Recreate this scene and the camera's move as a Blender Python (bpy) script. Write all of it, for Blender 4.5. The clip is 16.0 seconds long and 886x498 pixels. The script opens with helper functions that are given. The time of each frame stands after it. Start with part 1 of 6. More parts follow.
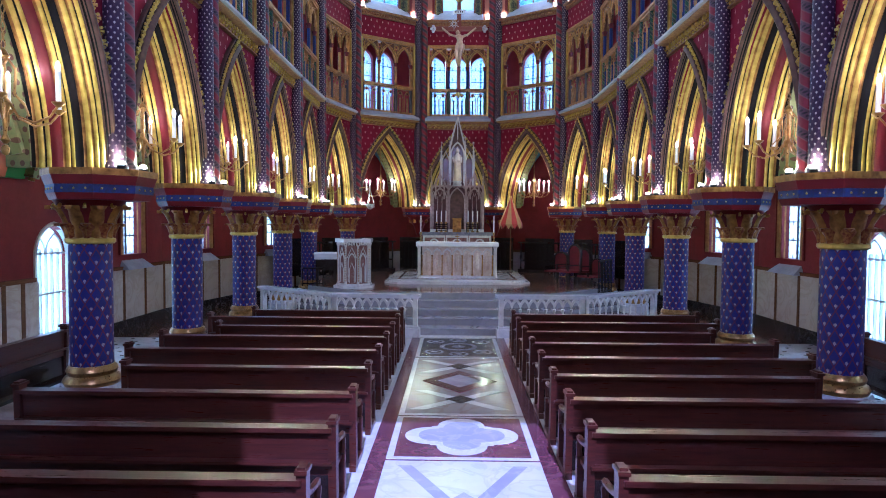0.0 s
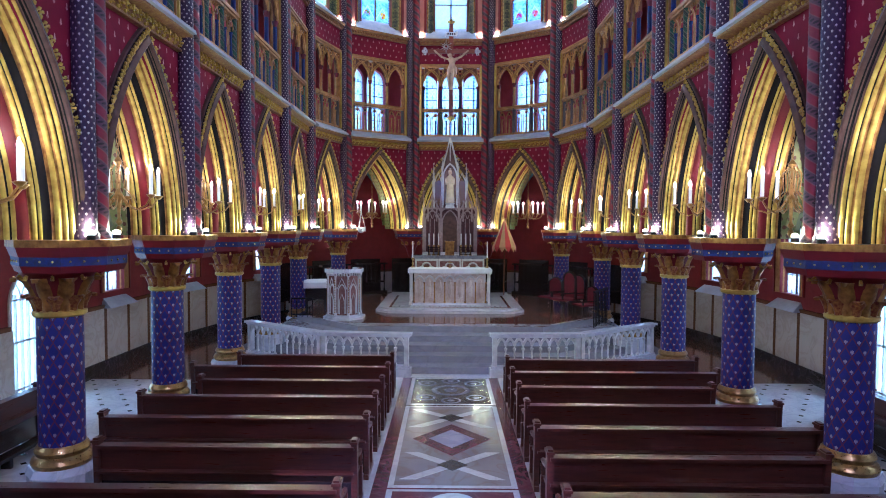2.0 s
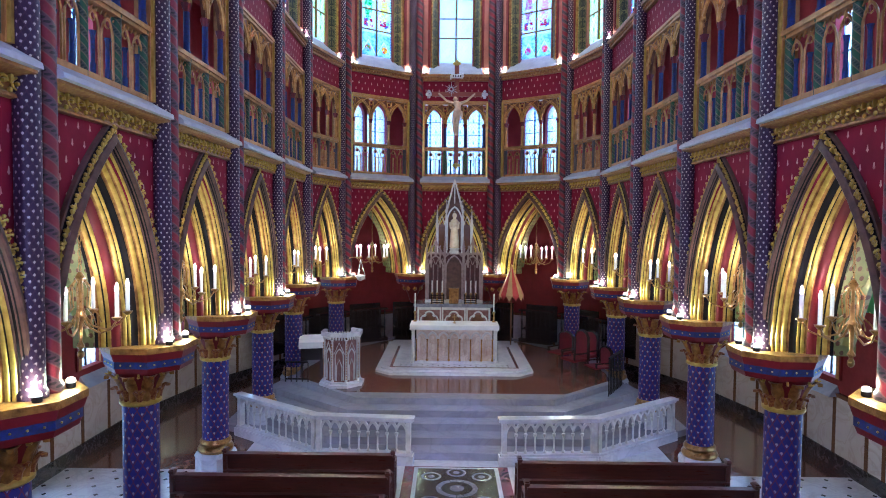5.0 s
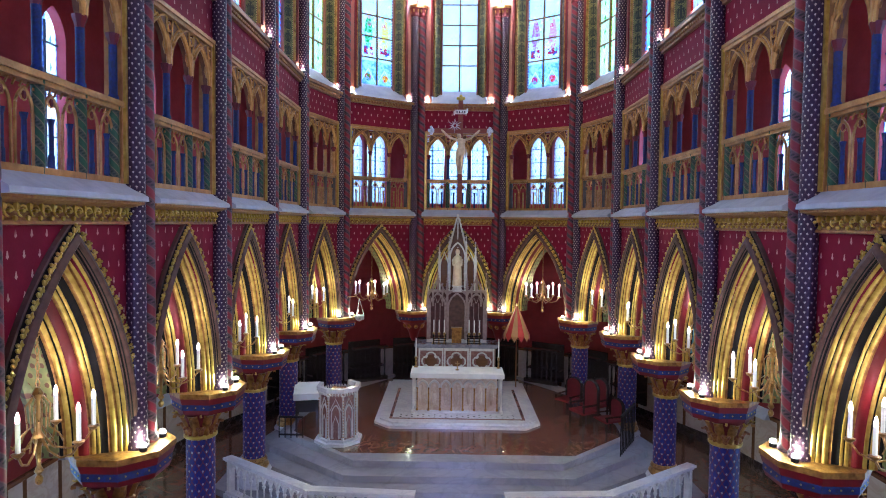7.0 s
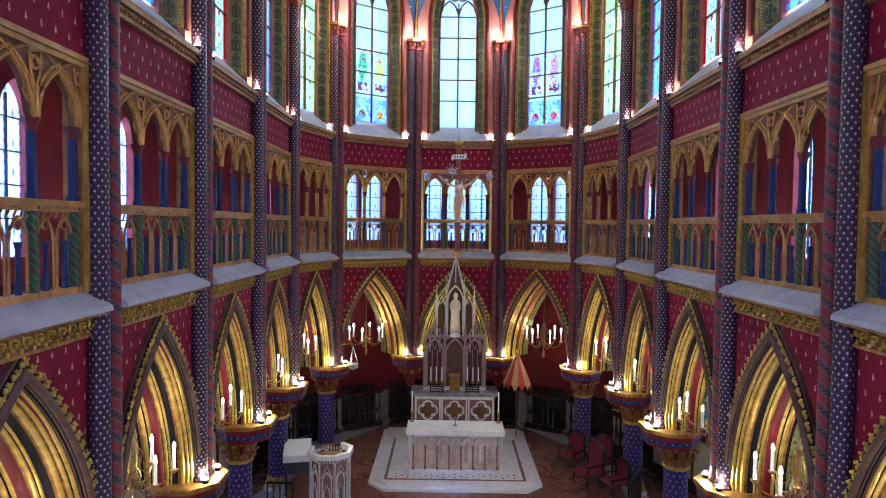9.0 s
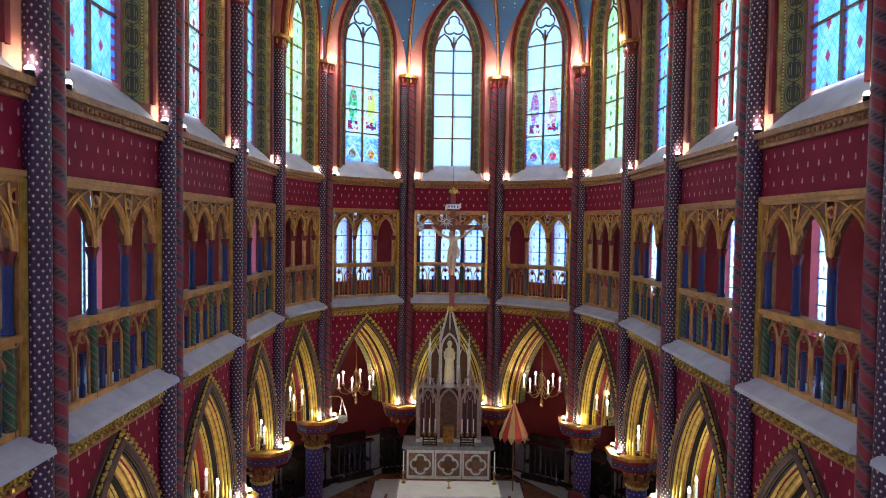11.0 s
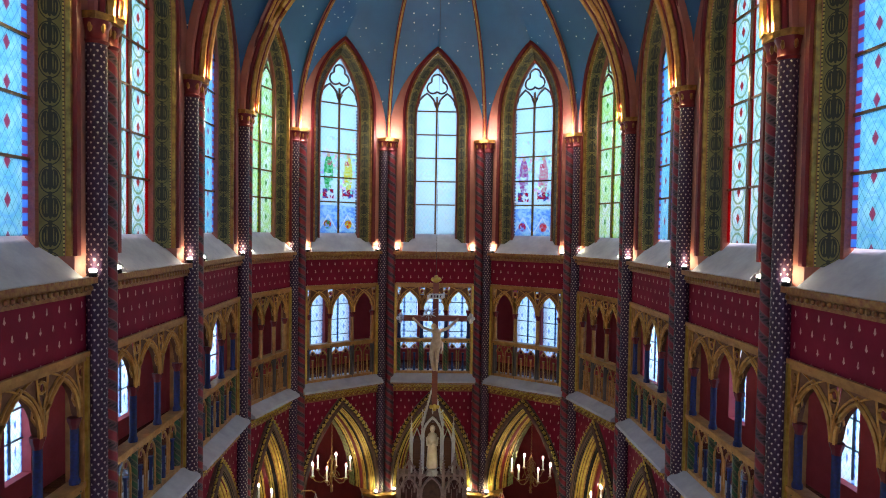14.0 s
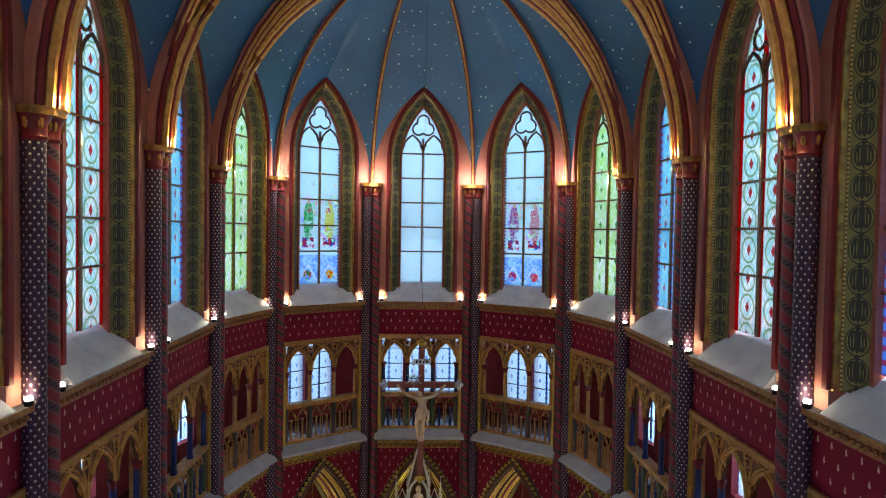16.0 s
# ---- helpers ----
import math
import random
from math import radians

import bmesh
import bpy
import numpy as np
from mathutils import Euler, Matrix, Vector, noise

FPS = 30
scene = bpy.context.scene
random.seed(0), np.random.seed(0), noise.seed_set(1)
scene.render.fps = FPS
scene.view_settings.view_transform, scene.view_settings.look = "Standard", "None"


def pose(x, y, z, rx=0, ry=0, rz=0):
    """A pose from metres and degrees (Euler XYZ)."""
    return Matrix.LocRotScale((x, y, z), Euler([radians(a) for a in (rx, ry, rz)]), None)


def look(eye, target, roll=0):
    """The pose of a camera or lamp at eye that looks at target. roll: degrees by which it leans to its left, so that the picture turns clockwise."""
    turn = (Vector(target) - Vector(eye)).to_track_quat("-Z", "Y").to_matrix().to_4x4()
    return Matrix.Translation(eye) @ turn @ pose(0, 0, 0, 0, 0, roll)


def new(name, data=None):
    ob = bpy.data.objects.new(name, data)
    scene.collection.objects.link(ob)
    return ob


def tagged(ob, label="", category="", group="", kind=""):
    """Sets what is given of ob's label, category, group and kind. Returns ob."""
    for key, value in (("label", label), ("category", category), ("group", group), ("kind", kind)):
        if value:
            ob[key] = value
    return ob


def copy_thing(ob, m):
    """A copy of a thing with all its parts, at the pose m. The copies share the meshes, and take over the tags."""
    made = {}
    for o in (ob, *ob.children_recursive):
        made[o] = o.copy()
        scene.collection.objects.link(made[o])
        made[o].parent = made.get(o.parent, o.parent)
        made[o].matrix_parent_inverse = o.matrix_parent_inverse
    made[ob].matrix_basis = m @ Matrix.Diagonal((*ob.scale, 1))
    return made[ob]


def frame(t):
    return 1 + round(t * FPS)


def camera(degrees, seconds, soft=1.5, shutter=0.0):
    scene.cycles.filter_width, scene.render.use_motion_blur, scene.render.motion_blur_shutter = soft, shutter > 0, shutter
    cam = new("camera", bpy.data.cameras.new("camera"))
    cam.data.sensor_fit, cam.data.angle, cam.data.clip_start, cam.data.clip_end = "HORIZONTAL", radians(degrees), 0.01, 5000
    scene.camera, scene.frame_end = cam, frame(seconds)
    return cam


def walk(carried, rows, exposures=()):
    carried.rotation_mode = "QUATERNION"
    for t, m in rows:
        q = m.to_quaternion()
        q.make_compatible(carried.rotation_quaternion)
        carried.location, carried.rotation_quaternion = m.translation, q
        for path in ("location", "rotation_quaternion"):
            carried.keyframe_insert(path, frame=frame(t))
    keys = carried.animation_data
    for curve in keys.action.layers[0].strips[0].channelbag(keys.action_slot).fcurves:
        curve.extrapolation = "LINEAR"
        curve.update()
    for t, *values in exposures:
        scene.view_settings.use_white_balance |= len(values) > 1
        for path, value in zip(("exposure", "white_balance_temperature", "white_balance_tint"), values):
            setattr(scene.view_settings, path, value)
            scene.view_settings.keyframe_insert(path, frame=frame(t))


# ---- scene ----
cam = camera(71.0, 16.0, 1.0)
PATH = [
    (0, (-0.118, 0.309, 2.635), (-0.152, 2.307, 2.555), 0.4),
    (0.5, (-0.079, 0.434, 2.814), (-0.116, 2.432, 2.734), 0.3),
    (1, (-0.091, 0.524, 3.006), (-0.113, 2.523, 2.926), 0.4),
    (1.5, (-0.085, 0.624, 3.226), (-0.103, 2.623, 3.146), 0.3),
    (2, (-0.086, 0.733, 3.478), (-0.1, 2.731, 3.396), 0.3),
    (2.5, (-0.125, 0.888, 3.747), (-0.13, 2.886, 3.663), 0.5),
    (3, (-0.154, 1.072, 4.0), (-0.158, 3.07, 3.916), 0.5),
    (3.5, (-0.163, 1.273, 4.248), (-0.173, 3.271, 4.166), 0.5),
    (4, (-0.166, 1.479, 4.495), (-0.181, 3.477, 4.415), 0.5),
    (6.5, (-0.261, 2.613, 5.933), (-0.281, 4.611, 5.851), 0.6),
    (7, (-0.256, 2.842, 6.25), (-0.278, 4.84, 6.167), 0.7),
    (7.5, (-0.24, 3.06, 6.536), (-0.264, 5.058, 6.456), 0.6),
    (8, (-0.253, 3.273, 6.861), (-0.275, 5.272, 6.783), 0.6),
    (8.5, (-0.258, 3.477, 7.185), (-0.277, 5.476, 7.109), 0.6),
    (9, (-0.276, 3.67, 7.494), (-0.29, 5.669, 7.421), 0.7),
    (11.5, (-0.229, 4.82, 9.201), (-0.224, 6.819, 9.128), 0.8),
    (12, (-0.236, 5.058, 9.552), (-0.223, 7.056, 9.481), 0.8),
    (12.5, (-0.228, 5.258, 9.875), (-0.207, 7.257, 9.806), 0.9),
    (13, (-0.228, 5.492, 10.225), (-0.197, 7.491, 10.16), 0.9),
    (13.5, (-0.218, 5.702, 10.545), (-0.179, 7.701, 10.481), 0.9),
    (14, (-0.207, 5.941, 10.884), (-0.158, 7.939, 10.821), 0.9),
    (14.5, (-0.202, 6.145, 11.186), (-0.144, 8.143, 11.126), 0.9),
    (15, (-0.196, 6.379, 11.524), (-0.127, 8.377, 11.464), 0.9),
    (15.5, (-0.181, 6.582, 11.832), (-0.103, 8.58, 11.773), 0.9),
    (16, (-0.167, 6.811, 12.168), (-0.079, 8.808, 12.112), 0.9),
]
walk(cam, [(t, look(eye, target, roll)) for t, eye, target, roll in PATH], [(0, 2.5, 4800, 27), (4, 2.65, 4900, 28), (9, 2.3, 5400, 30), (13, 1.85, 6000, 26), (16, 1.43, 6050, 22)])

# ---------------------------------------------------------------- light
world = bpy.data.worlds.new("world")
scene.world = world
world.use_nodes = True
wn = world.node_tree
sky = wn.nodes.new("ShaderNodeTexSky")
sky.sky_type, sky.sun_disc = "NISHITA", False
sky.air_density, sky.dust_density = 1.0, 5.0
sky.sun_elevation, sky.sun_rotation = radians(48), radians(183)
wn.nodes["Background"].inputs["Strength"].default_value = 0.15
wn.links.new(sky.outputs[0], wn.nodes["Background"].inputs["Color"])
sun = new("sun", bpy.data.lights.new("sun", "SUN"))
sun.data.energy, sun.data.angle, sun.data.color = 3.8, radians(0.5), (1.0, 0.95, 0.88)
sun.matrix_world = look((1, -17.8, 20), (0, 0, 0))
COOL = (0.8, 0.98, 1.0)


def daylight(m, width, height, power, color=COOL):
    """Sky light in a window's opening, shining along the local -z of m."""
    d = bpy.data.lights.new("window_daylight", "AREA")
    d.shape, d.size, d.size_y, d.energy, d.color = "RECTANGLE", width, height, power, color
    ob = new("window_daylight", d)
    ob.matrix_world = m
    return ob


# ---------------------------------------------------------------- materials
class Nodes:
    """A thin wrapper that writes shader arithmetic."""

    def __init__(self, name):
        self.mat = bpy.data.materials.new(name)
        self.mat.use_nodes = True
        self.nt = self.mat.node_tree
        self.bsdf = self.nt.nodes["Principled BSDF"]
        self.out = self.nt.nodes["Material Output"]

    def put(self, socket, value):
        if isinstance(value, (int, float)):
            socket.default_value = value
        elif isinstance(value, tuple):
            socket.default_value = (*value, 1.0) if len(value) == 3 and socket.type == "RGBA" else value
        else:
            self.nt.links.new(value, socket)

    def m(self, op, a, b=0.0, c=0.0):
        n = self.nt.nodes.new("ShaderNodeMath")
        n.operation = op
        for s, v in zip(n.inputs, (a, b, c)):
            self.put(s, v)
        return n.outputs[0]

    def coords(self):
        n = self.nt.nodes.new("ShaderNodeTexCoord")
        s = self.nt.nodes.new("ShaderNodeSeparateXYZ")
        self.nt.links.new(n.outputs["Object"], s.inputs[0])
        return n.outputs["Object"], s.outputs[0], s.outputs[1], s.outputs[2]

    def noise(self, scale, detail=4.0, vector=None, rough=0.55):
        n = self.nt.nodes.new("ShaderNodeTexNoise")
        n.inputs["Scale"].default_value, n.inputs["Detail"].default_value, n.inputs["Roughness"].default_value = scale, detail, rough
        self.put(n.inputs["Vector"], vector if vector is not None else self.coords()[0])
        return n.outputs[0]

    def mix(self, f, a, b, how="MIX"):
        n = self.nt.nodes.new("ShaderNodeMix")
        n.data_type, n.blend_type = "RGBA", how
        self.put(n.inputs[0], f)
        self.put(n.inputs[6], a)
        self.put(n.inputs[7], b)
        return n.outputs[2]

    def ramp(self, f, lo, hi):
        n = self.nt.nodes.new("ShaderNodeMapRange")
        self.put(n.inputs[0], f)
        n.inputs[1].default_value, n.inputs[2].default_value = lo, hi
        return n.outputs[0]

    def cell(self, u, v, pu, pv, stagger=0.5):
        """Centred cell coordinates in metres on a staggered grid."""
        row = self.m("FLOOR", self.m("DIVIDE", v, pv))
        shift = self.m("MULTIPLY", self.m("MODULO", self.m("ABSOLUTE", row), 2.0), stagger)
        cu = self.m("SUBTRACT", self.m("FRACT", self.m("ADD", self.m("DIVIDE", u, pu), shift)), 0.5)
        cv = self.m("SUBTRACT", self.m("FRACT", self.m("DIVIDE", v, pv)), 0.5)
        return self.m("MULTIPLY", cu, pu), self.m("MULTIPLY", cv, pv)

    def spot(self, cu, cv, u0, v0, ru, rv):
        du = self.m("DIVIDE", self.m("SUBTRACT", cu, u0), ru)
        dv = self.m("DIVIDE", self.m("SUBTRACT", cv, v0), rv)
        d = self.m("ADD", self.m("MULTIPLY", du, du), self.m("MULTIPLY", dv, dv))
        return self.m("LESS_THAN", d, 1.0)

    def lily(self, cu, cv, s):
        """A small lily motif of height s."""
        a = self.spot(cu, cv, 0.0, 0.12 * s, 0.13 * s, 0.38 * s)
        b = self.m("MAXIMUM", self.spot(cu, cv, -0.24 * s, 0.1 * s, 0.1 * s, 0.24 * s), self.spot(cu, cv, 0.24 * s, 0.1 * s, 0.1 * s, 0.24 * s))
        c = self.m("MAXIMUM", self.spot(cu, cv, 0.0, -0.14 * s, 0.36 * s, 0.07 * s), self.spot(cu, cv, 0.0, -0.36 * s, 0.1 * s, 0.16 * s))
        return self.m("MAXIMUM", self.m("MAXIMUM", a, b), c)

    def finish(self, color, rough=0.5, metal=0.0, bump=None, height=0.3, spec=0.5, dist=0.01):
        self.put(self.bsdf.inputs["Base Color"], color)
        self.put(self.bsdf.inputs["Roughness"], rough)
        self.put(self.bsdf.inputs["Metallic"], metal)
        self.put(self.bsdf.inputs["Specular IOR Level"], spec)
        if bump is not None:
            b = self.nt.nodes.new("ShaderNodeBump")
            b.inputs["Strength"].default_value, b.inputs["Distance"].default_value = height, dist
            self.put(b.inputs["Height"], bump)
            self.nt.links.new(b.outputs[0], self.bsdf.inputs["Normal"])
        return self.mat

    def worn(self, a, b, scale, detail=5.0):
        return self.mix(self.ramp(self.noise(scale, detail), 0.35, 0.7), a, b)


def painted(name, a, b, rough=0.5, scale=3.0, metal=0.0, bump=60.0, height=0.15, spec=0.3):
    n = Nodes(name)
    return n.finish(n.worn(a, b, scale), n.m("ADD", rough - 0.1, n.m("MULTIPLY", n.noise(scale * 4), 0.2)), metal, n.noise(bump, 3.0), height, spec)


def red_wall(name, a, b, fleck):
    n = Nodes(name)
    _, x, y, z = n.coords()
    cu, cv = n.cell(x, z, 0.23, 0.2)
    mask = n.m("MAXIMUM", n.spot(cu, cv, 0, 0, 0.013, 0.042), n.spot(cu, cv, 0, -0.016, 0.021, 0.017))
    base = n.worn(a, b, 2.2)
    fade = n.m("MULTIPLY", mask, n.ramp(n.noise(9.0), 0.3, 0.5))
    return n.finish(n.mix(fade, base, fleck), 0.7, 0.0, n.noise(45.0, 4.0), 0.12, 0.12)


def diaper(name, ground, ground2, lattice, lily, pu, pv, size):
    """A painted shaft: a lattice of bands with a lily in each lozenge."""
    n = Nodes(name)
    _, x, y, z = n.coords()
    ang = n.m("MULTIPLY", n.m("ARCTAN2", y, x), n.m("SQRT", n.m("ADD", n.m("MULTIPLY", x, x), n.m("MULTIPLY", y, y))))
    cu, cv = n.cell(ang, z, pu, pv)
    mask = n.lily(cu, cv, size)
    d1 = n.m("ABSOLUTE", n.m("SUBTRACT", n.m("FRACT", n.m("ADD", n.m("DIVIDE", ang, pu), n.m("DIVIDE", z, 2 * pv))), 0.5))
    d2 = n.m("ABSOLUTE", n.m("SUBTRACT", n.m("FRACT", n.m("SUBTRACT", n.m("DIVIDE", ang, pu), n.m("DIVIDE", z, 2 * pv))), 0.5))
    lat = n.m("LESS_THAN", n.m("MINIMUM", d1, d2), 0.06)
    c = n.mix(lat, n.worn(ground, ground2, 6.0), lattice)
    c = n.mix(mask, c, lily)
    return n.finish(c, n.m("SUBTRACT", 0.42, n.m("MULTIPLY", mask, 0.1)), n.m("MULTIPLY", mask, 0.5), mask, 0.4, 0.2, 0.006)


def twist(name, a, b, dark, line, period):
    """A shaft painted with a spiral of two bands, one of them dotted."""
    n = Nodes(name)
    _, x, y, z = n.coords()
    turn = n.m("DIVIDE", n.m("ARCTAN2", y, x), 2 * math.pi)
    f = n.m("FRACT", n.m("ADD", n.m("DIVIDE", z, period), n.m("MULTIPLY", turn, 2.0)))
    k = n.mix(n.m("LESS_THAN", f, 0.5), n.worn(a, tuple(v * 0.7 for v in a), 7.0), b)
    along = n.m("SUBTRACT", n.m("FRACT", n.m("MULTIPLY", n.m("SUBTRACT", turn, n.m("DIVIDE", z, period)), 5.0)), 0.5)
    dot = n.spot(along, f, 0.0, 0.25, 0.3, 0.13)
    k = n.mix(dot, k, dark)
    rim = n.m("MINIMUM", n.m("ABSOLUTE", n.m("SUBTRACT", f, 0.5)), n.m("MINIMUM", f, n.m("SUBTRACT", 1.0, f)))
    k = n.mix(n.m("MULTIPLY", n.m("LESS_THAN", rim, 0.035), 0.6), k, line)
    return n.finish(k, 0.5, 0.0, n.noise(60.0), 0.1, 0.3)


GOLD = painted("gilding", (0.6, 0.42, 0.09), (0.38, 0.24, 0.04), 0.34, 9.0, 0.75, 60.0, 0.04)
GOLD_OLD = painted("aged gilding", (0.4, 0.2, 0.045), (0.14, 0.06, 0.018), 0.42, 9.0, 0.7, 40.0, 0.5)
CREAM_GOLD = painted("brown gilt plaster", (0.46, 0.23, 0.07), (0.26, 0.115, 0.035), 0.4, 6.0, 0.45, 40.0, 0.3)
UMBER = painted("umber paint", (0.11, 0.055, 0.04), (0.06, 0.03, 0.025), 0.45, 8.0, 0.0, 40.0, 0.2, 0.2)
TRACERY = painted("brown tracery ground", (0.2, 0.08, 0.035), (0.11, 0.04, 0.02), 0.5, 7.0, 0.2, 40.0, 0.3)
OCHRE = painted("ochre gilding", (0.56, 0.29, 0.075), (0.34, 0.15, 0.035), 0.38, 9.0, 0.5, 50.0, 0.2)
SILK_RED = painted("red silk", (0.36, 0.03, 0.03), (0.28, 0.02, 0.022), 0.6)
STRAW = painted("straw yellow silk", (0.4, 0.22, 0.1), (0.32, 0.17, 0.075), 0.6)
BLACK = painted("black paint", (0.008, 0.007, 0.008), (0.014, 0.011, 0.011), 0.65, spec=0.08)
RED = painted("red paint", (0.14, 0.006, 0.009), (0.1, 0.005, 0.007), 0.42)
SLATE = painted("slate grey paint", (0.075, 0.055, 0.058), (0.045, 0.034, 0.036), 0.5)
WALL_RED = red_wall("crimson stencilled plaster", (0.185, 0.007, 0.026), (0.135, 0.005, 0.018), (0.45, 0.28, 0.24))
PLAIN_RED = painted("plain red plaster", (0.17, 0.012, 0.014), (0.13, 0.009, 0.011), 0.65)
PINK = painted("rose plaster", (0.41, 0.16, 0.115), (0.33, 0.12, 0.09), 0.65)
# Lighter copy of the plain red: light on the gallery walls, as colour.
GALLERY_RED_LIT = painted("red gallery plaster lightened as if lit", (0.42, 0.05, 0.06), (0.34, 0.036, 0.046), 0.7)
SILL = painted("pale blue grey stone", (0.35, 0.35, 0.42), (0.26, 0.26, 0.32), 0.5, 3.0, 0.0, 25.0, 0.25)
BLUE_COL = diaper("blue lily diaper", (0.022, 0.025, 0.15), (0.016, 0.017, 0.1), (0.12, 0.02, 0.045), (0.4, 0.35, 0.3), 0.1309, 0.115, 0.052)
BLUE_SHAFT = diaper("dark blue lily diaper", (0.036, 0.016, 0.04), (0.025, 0.01, 0.026), (0.055, 0.022, 0.04), (0.46, 0.38, 0.33), 0.0785, 0.062, 0.034)
RED_SHAFT = twist("red and grey twisted shaft", (0.19, 0.012, 0.022), (0.07, 0.032, 0.044), (0.018, 0.01, 0.014), (0.16, 0.06, 0.06), 0.26)
BLUE = painted("mottled ultramarine paint", (0.008, 0.02, 0.12), (0.01, 0.012, 0.04), 0.5, 26.0)
GREEN = twist("green twisted paint", (0.02, 0.075, 0.03), (0.05, 0.055, 0.035), (0.012, 0.025, 0.014), (0.2, 0.15, 0.07), 0.2)
GILT_RED = painted("red brown gilt carving", (0.2, 0.06, 0.03), (0.34, 0.19, 0.05), 0.42, 16.0, 0.35, 40.0, 0.4)
LEAF_RED = painted("red gilt foliage", (0.14, 0.02, 0.012), (0.36, 0.17, 0.04), 0.38, 30.0, 0.4)
BRASS = painted("brass", (0.42, 0.24, 0.08), (0.24, 0.13, 0.045), 0.3, 12.0, 0.95)


def marble(name, a, b, vein, scale, rough=0.12, vary=0.0):
    n = Nodes(name)
    co = n.coords()[0]
    w = n.nt.nodes.new("ShaderNodeTexNoise")
    w.inputs["Scale"].default_value, w.inputs["Detail"].default_value, w.inputs["Distortion"].default_value = scale, 9.0, 1.6
    n.put(w.inputs["Vector"], co)
    v = n.m("ABSOLUTE", n.m("SUBTRACT", w.outputs[0], 0.5))
    line = n.m("SUBTRACT", 1.0, n.ramp(v, 0.0, 0.06))
    c = n.mix(n.m("MULTIPLY", line, 0.4), n.mix(n.ramp(n.noise(scale * 0.6), 0.3, 0.7), a, b), vein)
    if vary:
        info = n.nt.nodes.new("ShaderNodeObjectInfo")
        c = n.mix(n.m("MULTIPLY", info.outputs["Random"], vary), c, vein)
    return n.finish(c, n.m("ADD", rough, n.m("MULTIPLY", n.noise(14.0), 0.12)), 0.0, n.noise(30.0), 0.04, 0.9)


def wood(name, a, b, rough=0.14):
    n = Nodes(name)
    _, x, y, z = n.coords()
    v = n.nt.nodes.new("ShaderNodeCombineXYZ")
    n.put(v.inputs[0], n.m("MULTIPLY", x, 0.6))
    n.put(v.inputs[1], n.m("MULTIPLY", y, 9.0))
    n.put(v.inputs[2], n.m("MULTIPLY", z, 9.0))
    g = n.noise(4.0, 8.0, v.outputs[0], 0.65)
    return n.finish(n.mix(n.ramp(g, 0.3, 0.7), a, b), n.m("ADD", rough, n.m("MULTIPLY", g, 0.2)), 0.0, g, 0.1)


def border_band(name, cy=0.265, wide=0.105):
    """Green gold frieze with dark palmettes and beaded edges, round the windows; runs along the object's z."""
    n = Nodes(name)
    _, x, y, z = n.coords()
    _, cv = n.cell(x, z, 0.34, 0.33, 0.0)
    cu = n.m("MULTIPLY", n.m("SUBTRACT", y, cy), 0.16 / wide)
    side = n.m("ABSOLUTE", cu)
    leaf_dark = n.spot(side, cv, 0.045, 0.01, 0.05, 0.115)
    leaf_dark = n.m("MAXIMUM", leaf_dark, n.spot(cu, cv, 0.0, 0.02, 0.03, 0.14))
    leaf_dark = n.m("MAXIMUM", leaf_dark, n.m("MAXIMUM", n.spot(cu, cv, 0.0, -0.155, 0.026, 0.02), n.spot(cu, cv, 0.0, 0.155, 0.026, 0.02)))
    slit = n.m("MAXIMUM", n.spot(side, cv, 0.036, 0.02, 0.006, 0.085), n.spot(side, cv, 0.066, -0.005, 0.006, 0.06))
    scroll = n.m("SUBTRACT", n.spot(cu, cv, 0, 0, 0.125, 0.16), n.spot(cu, cv, 0, 0, 0.115, 0.146))
    mask = n.m("MAXIMUM", n.m("SUBTRACT", leaf_dark, slit), scroll)
    ground = n.worn((0.16, 0.135, 0.04), (0.095, 0.085, 0.026), 5.0)
    c = n.mix(mask, ground, (0.014, 0.017, 0.01))
    edge = n.m("GREATER_THAN", side, 0.138)
    _, ce = n.cell(x, z, 0.34, 0.05, 0.0)
    bead = n.m("MULTIPLY", edge, n.m("LESS_THAN", n.m("ABSOLUTE", ce), 0.015))
    c = n.mix(edge, c, (0.05, 0.035, 0.012))
    c = n.mix(bead, c, (0.42, 0.3, 0.07))
    return n.finish(c, 0.45, 0.2, n.m("SUBTRACT", bead, mask), 0.3)


def dotted_band(name):
    """Green gold soffit paint with brown dots; runs along the object's z."""
    n = Nodes(name)
    _, x, y, z = n.coords()
    cu, cv = n.cell(y, z, 0.11, 0.13)
    c = n.mix(n.spot(cu, cv, 0, 0, 0.028, 0.034), n.worn((0.2, 0.19, 0.06), (0.1, 0.13, 0.045), 6.0), (0.09, 0.035, 0.015))
    return n.finish(c, 0.5, 0.15, n.noise(50.0), 0.15)


def vault_blue(name, a=(0.02, 0.11, 0.25), b=(0.013, 0.07, 0.18), star=(0.8, 0.8, 0.75), scale=5.6):
    n = Nodes(name)
    co = n.coords()[0]
    v = n.nt.nodes.new("ShaderNodeTexVoronoi")
    v.inputs["Scale"].default_value, v.inputs["Randomness"].default_value = scale, 0.45
    n.put(v.inputs["Vector"], co)
    dot = n.m("LESS_THAN", v.outputs["Distance"], 0.105)
    base = n.mix(n.m("MULTIPLY", n.noise(7.0, 6.0), 0.35), n.worn(a, b, 0.8), b)
    return n.finish(n.mix(dot, base, star), 0.5, 0.0, n.noise(20.0), 0.1)


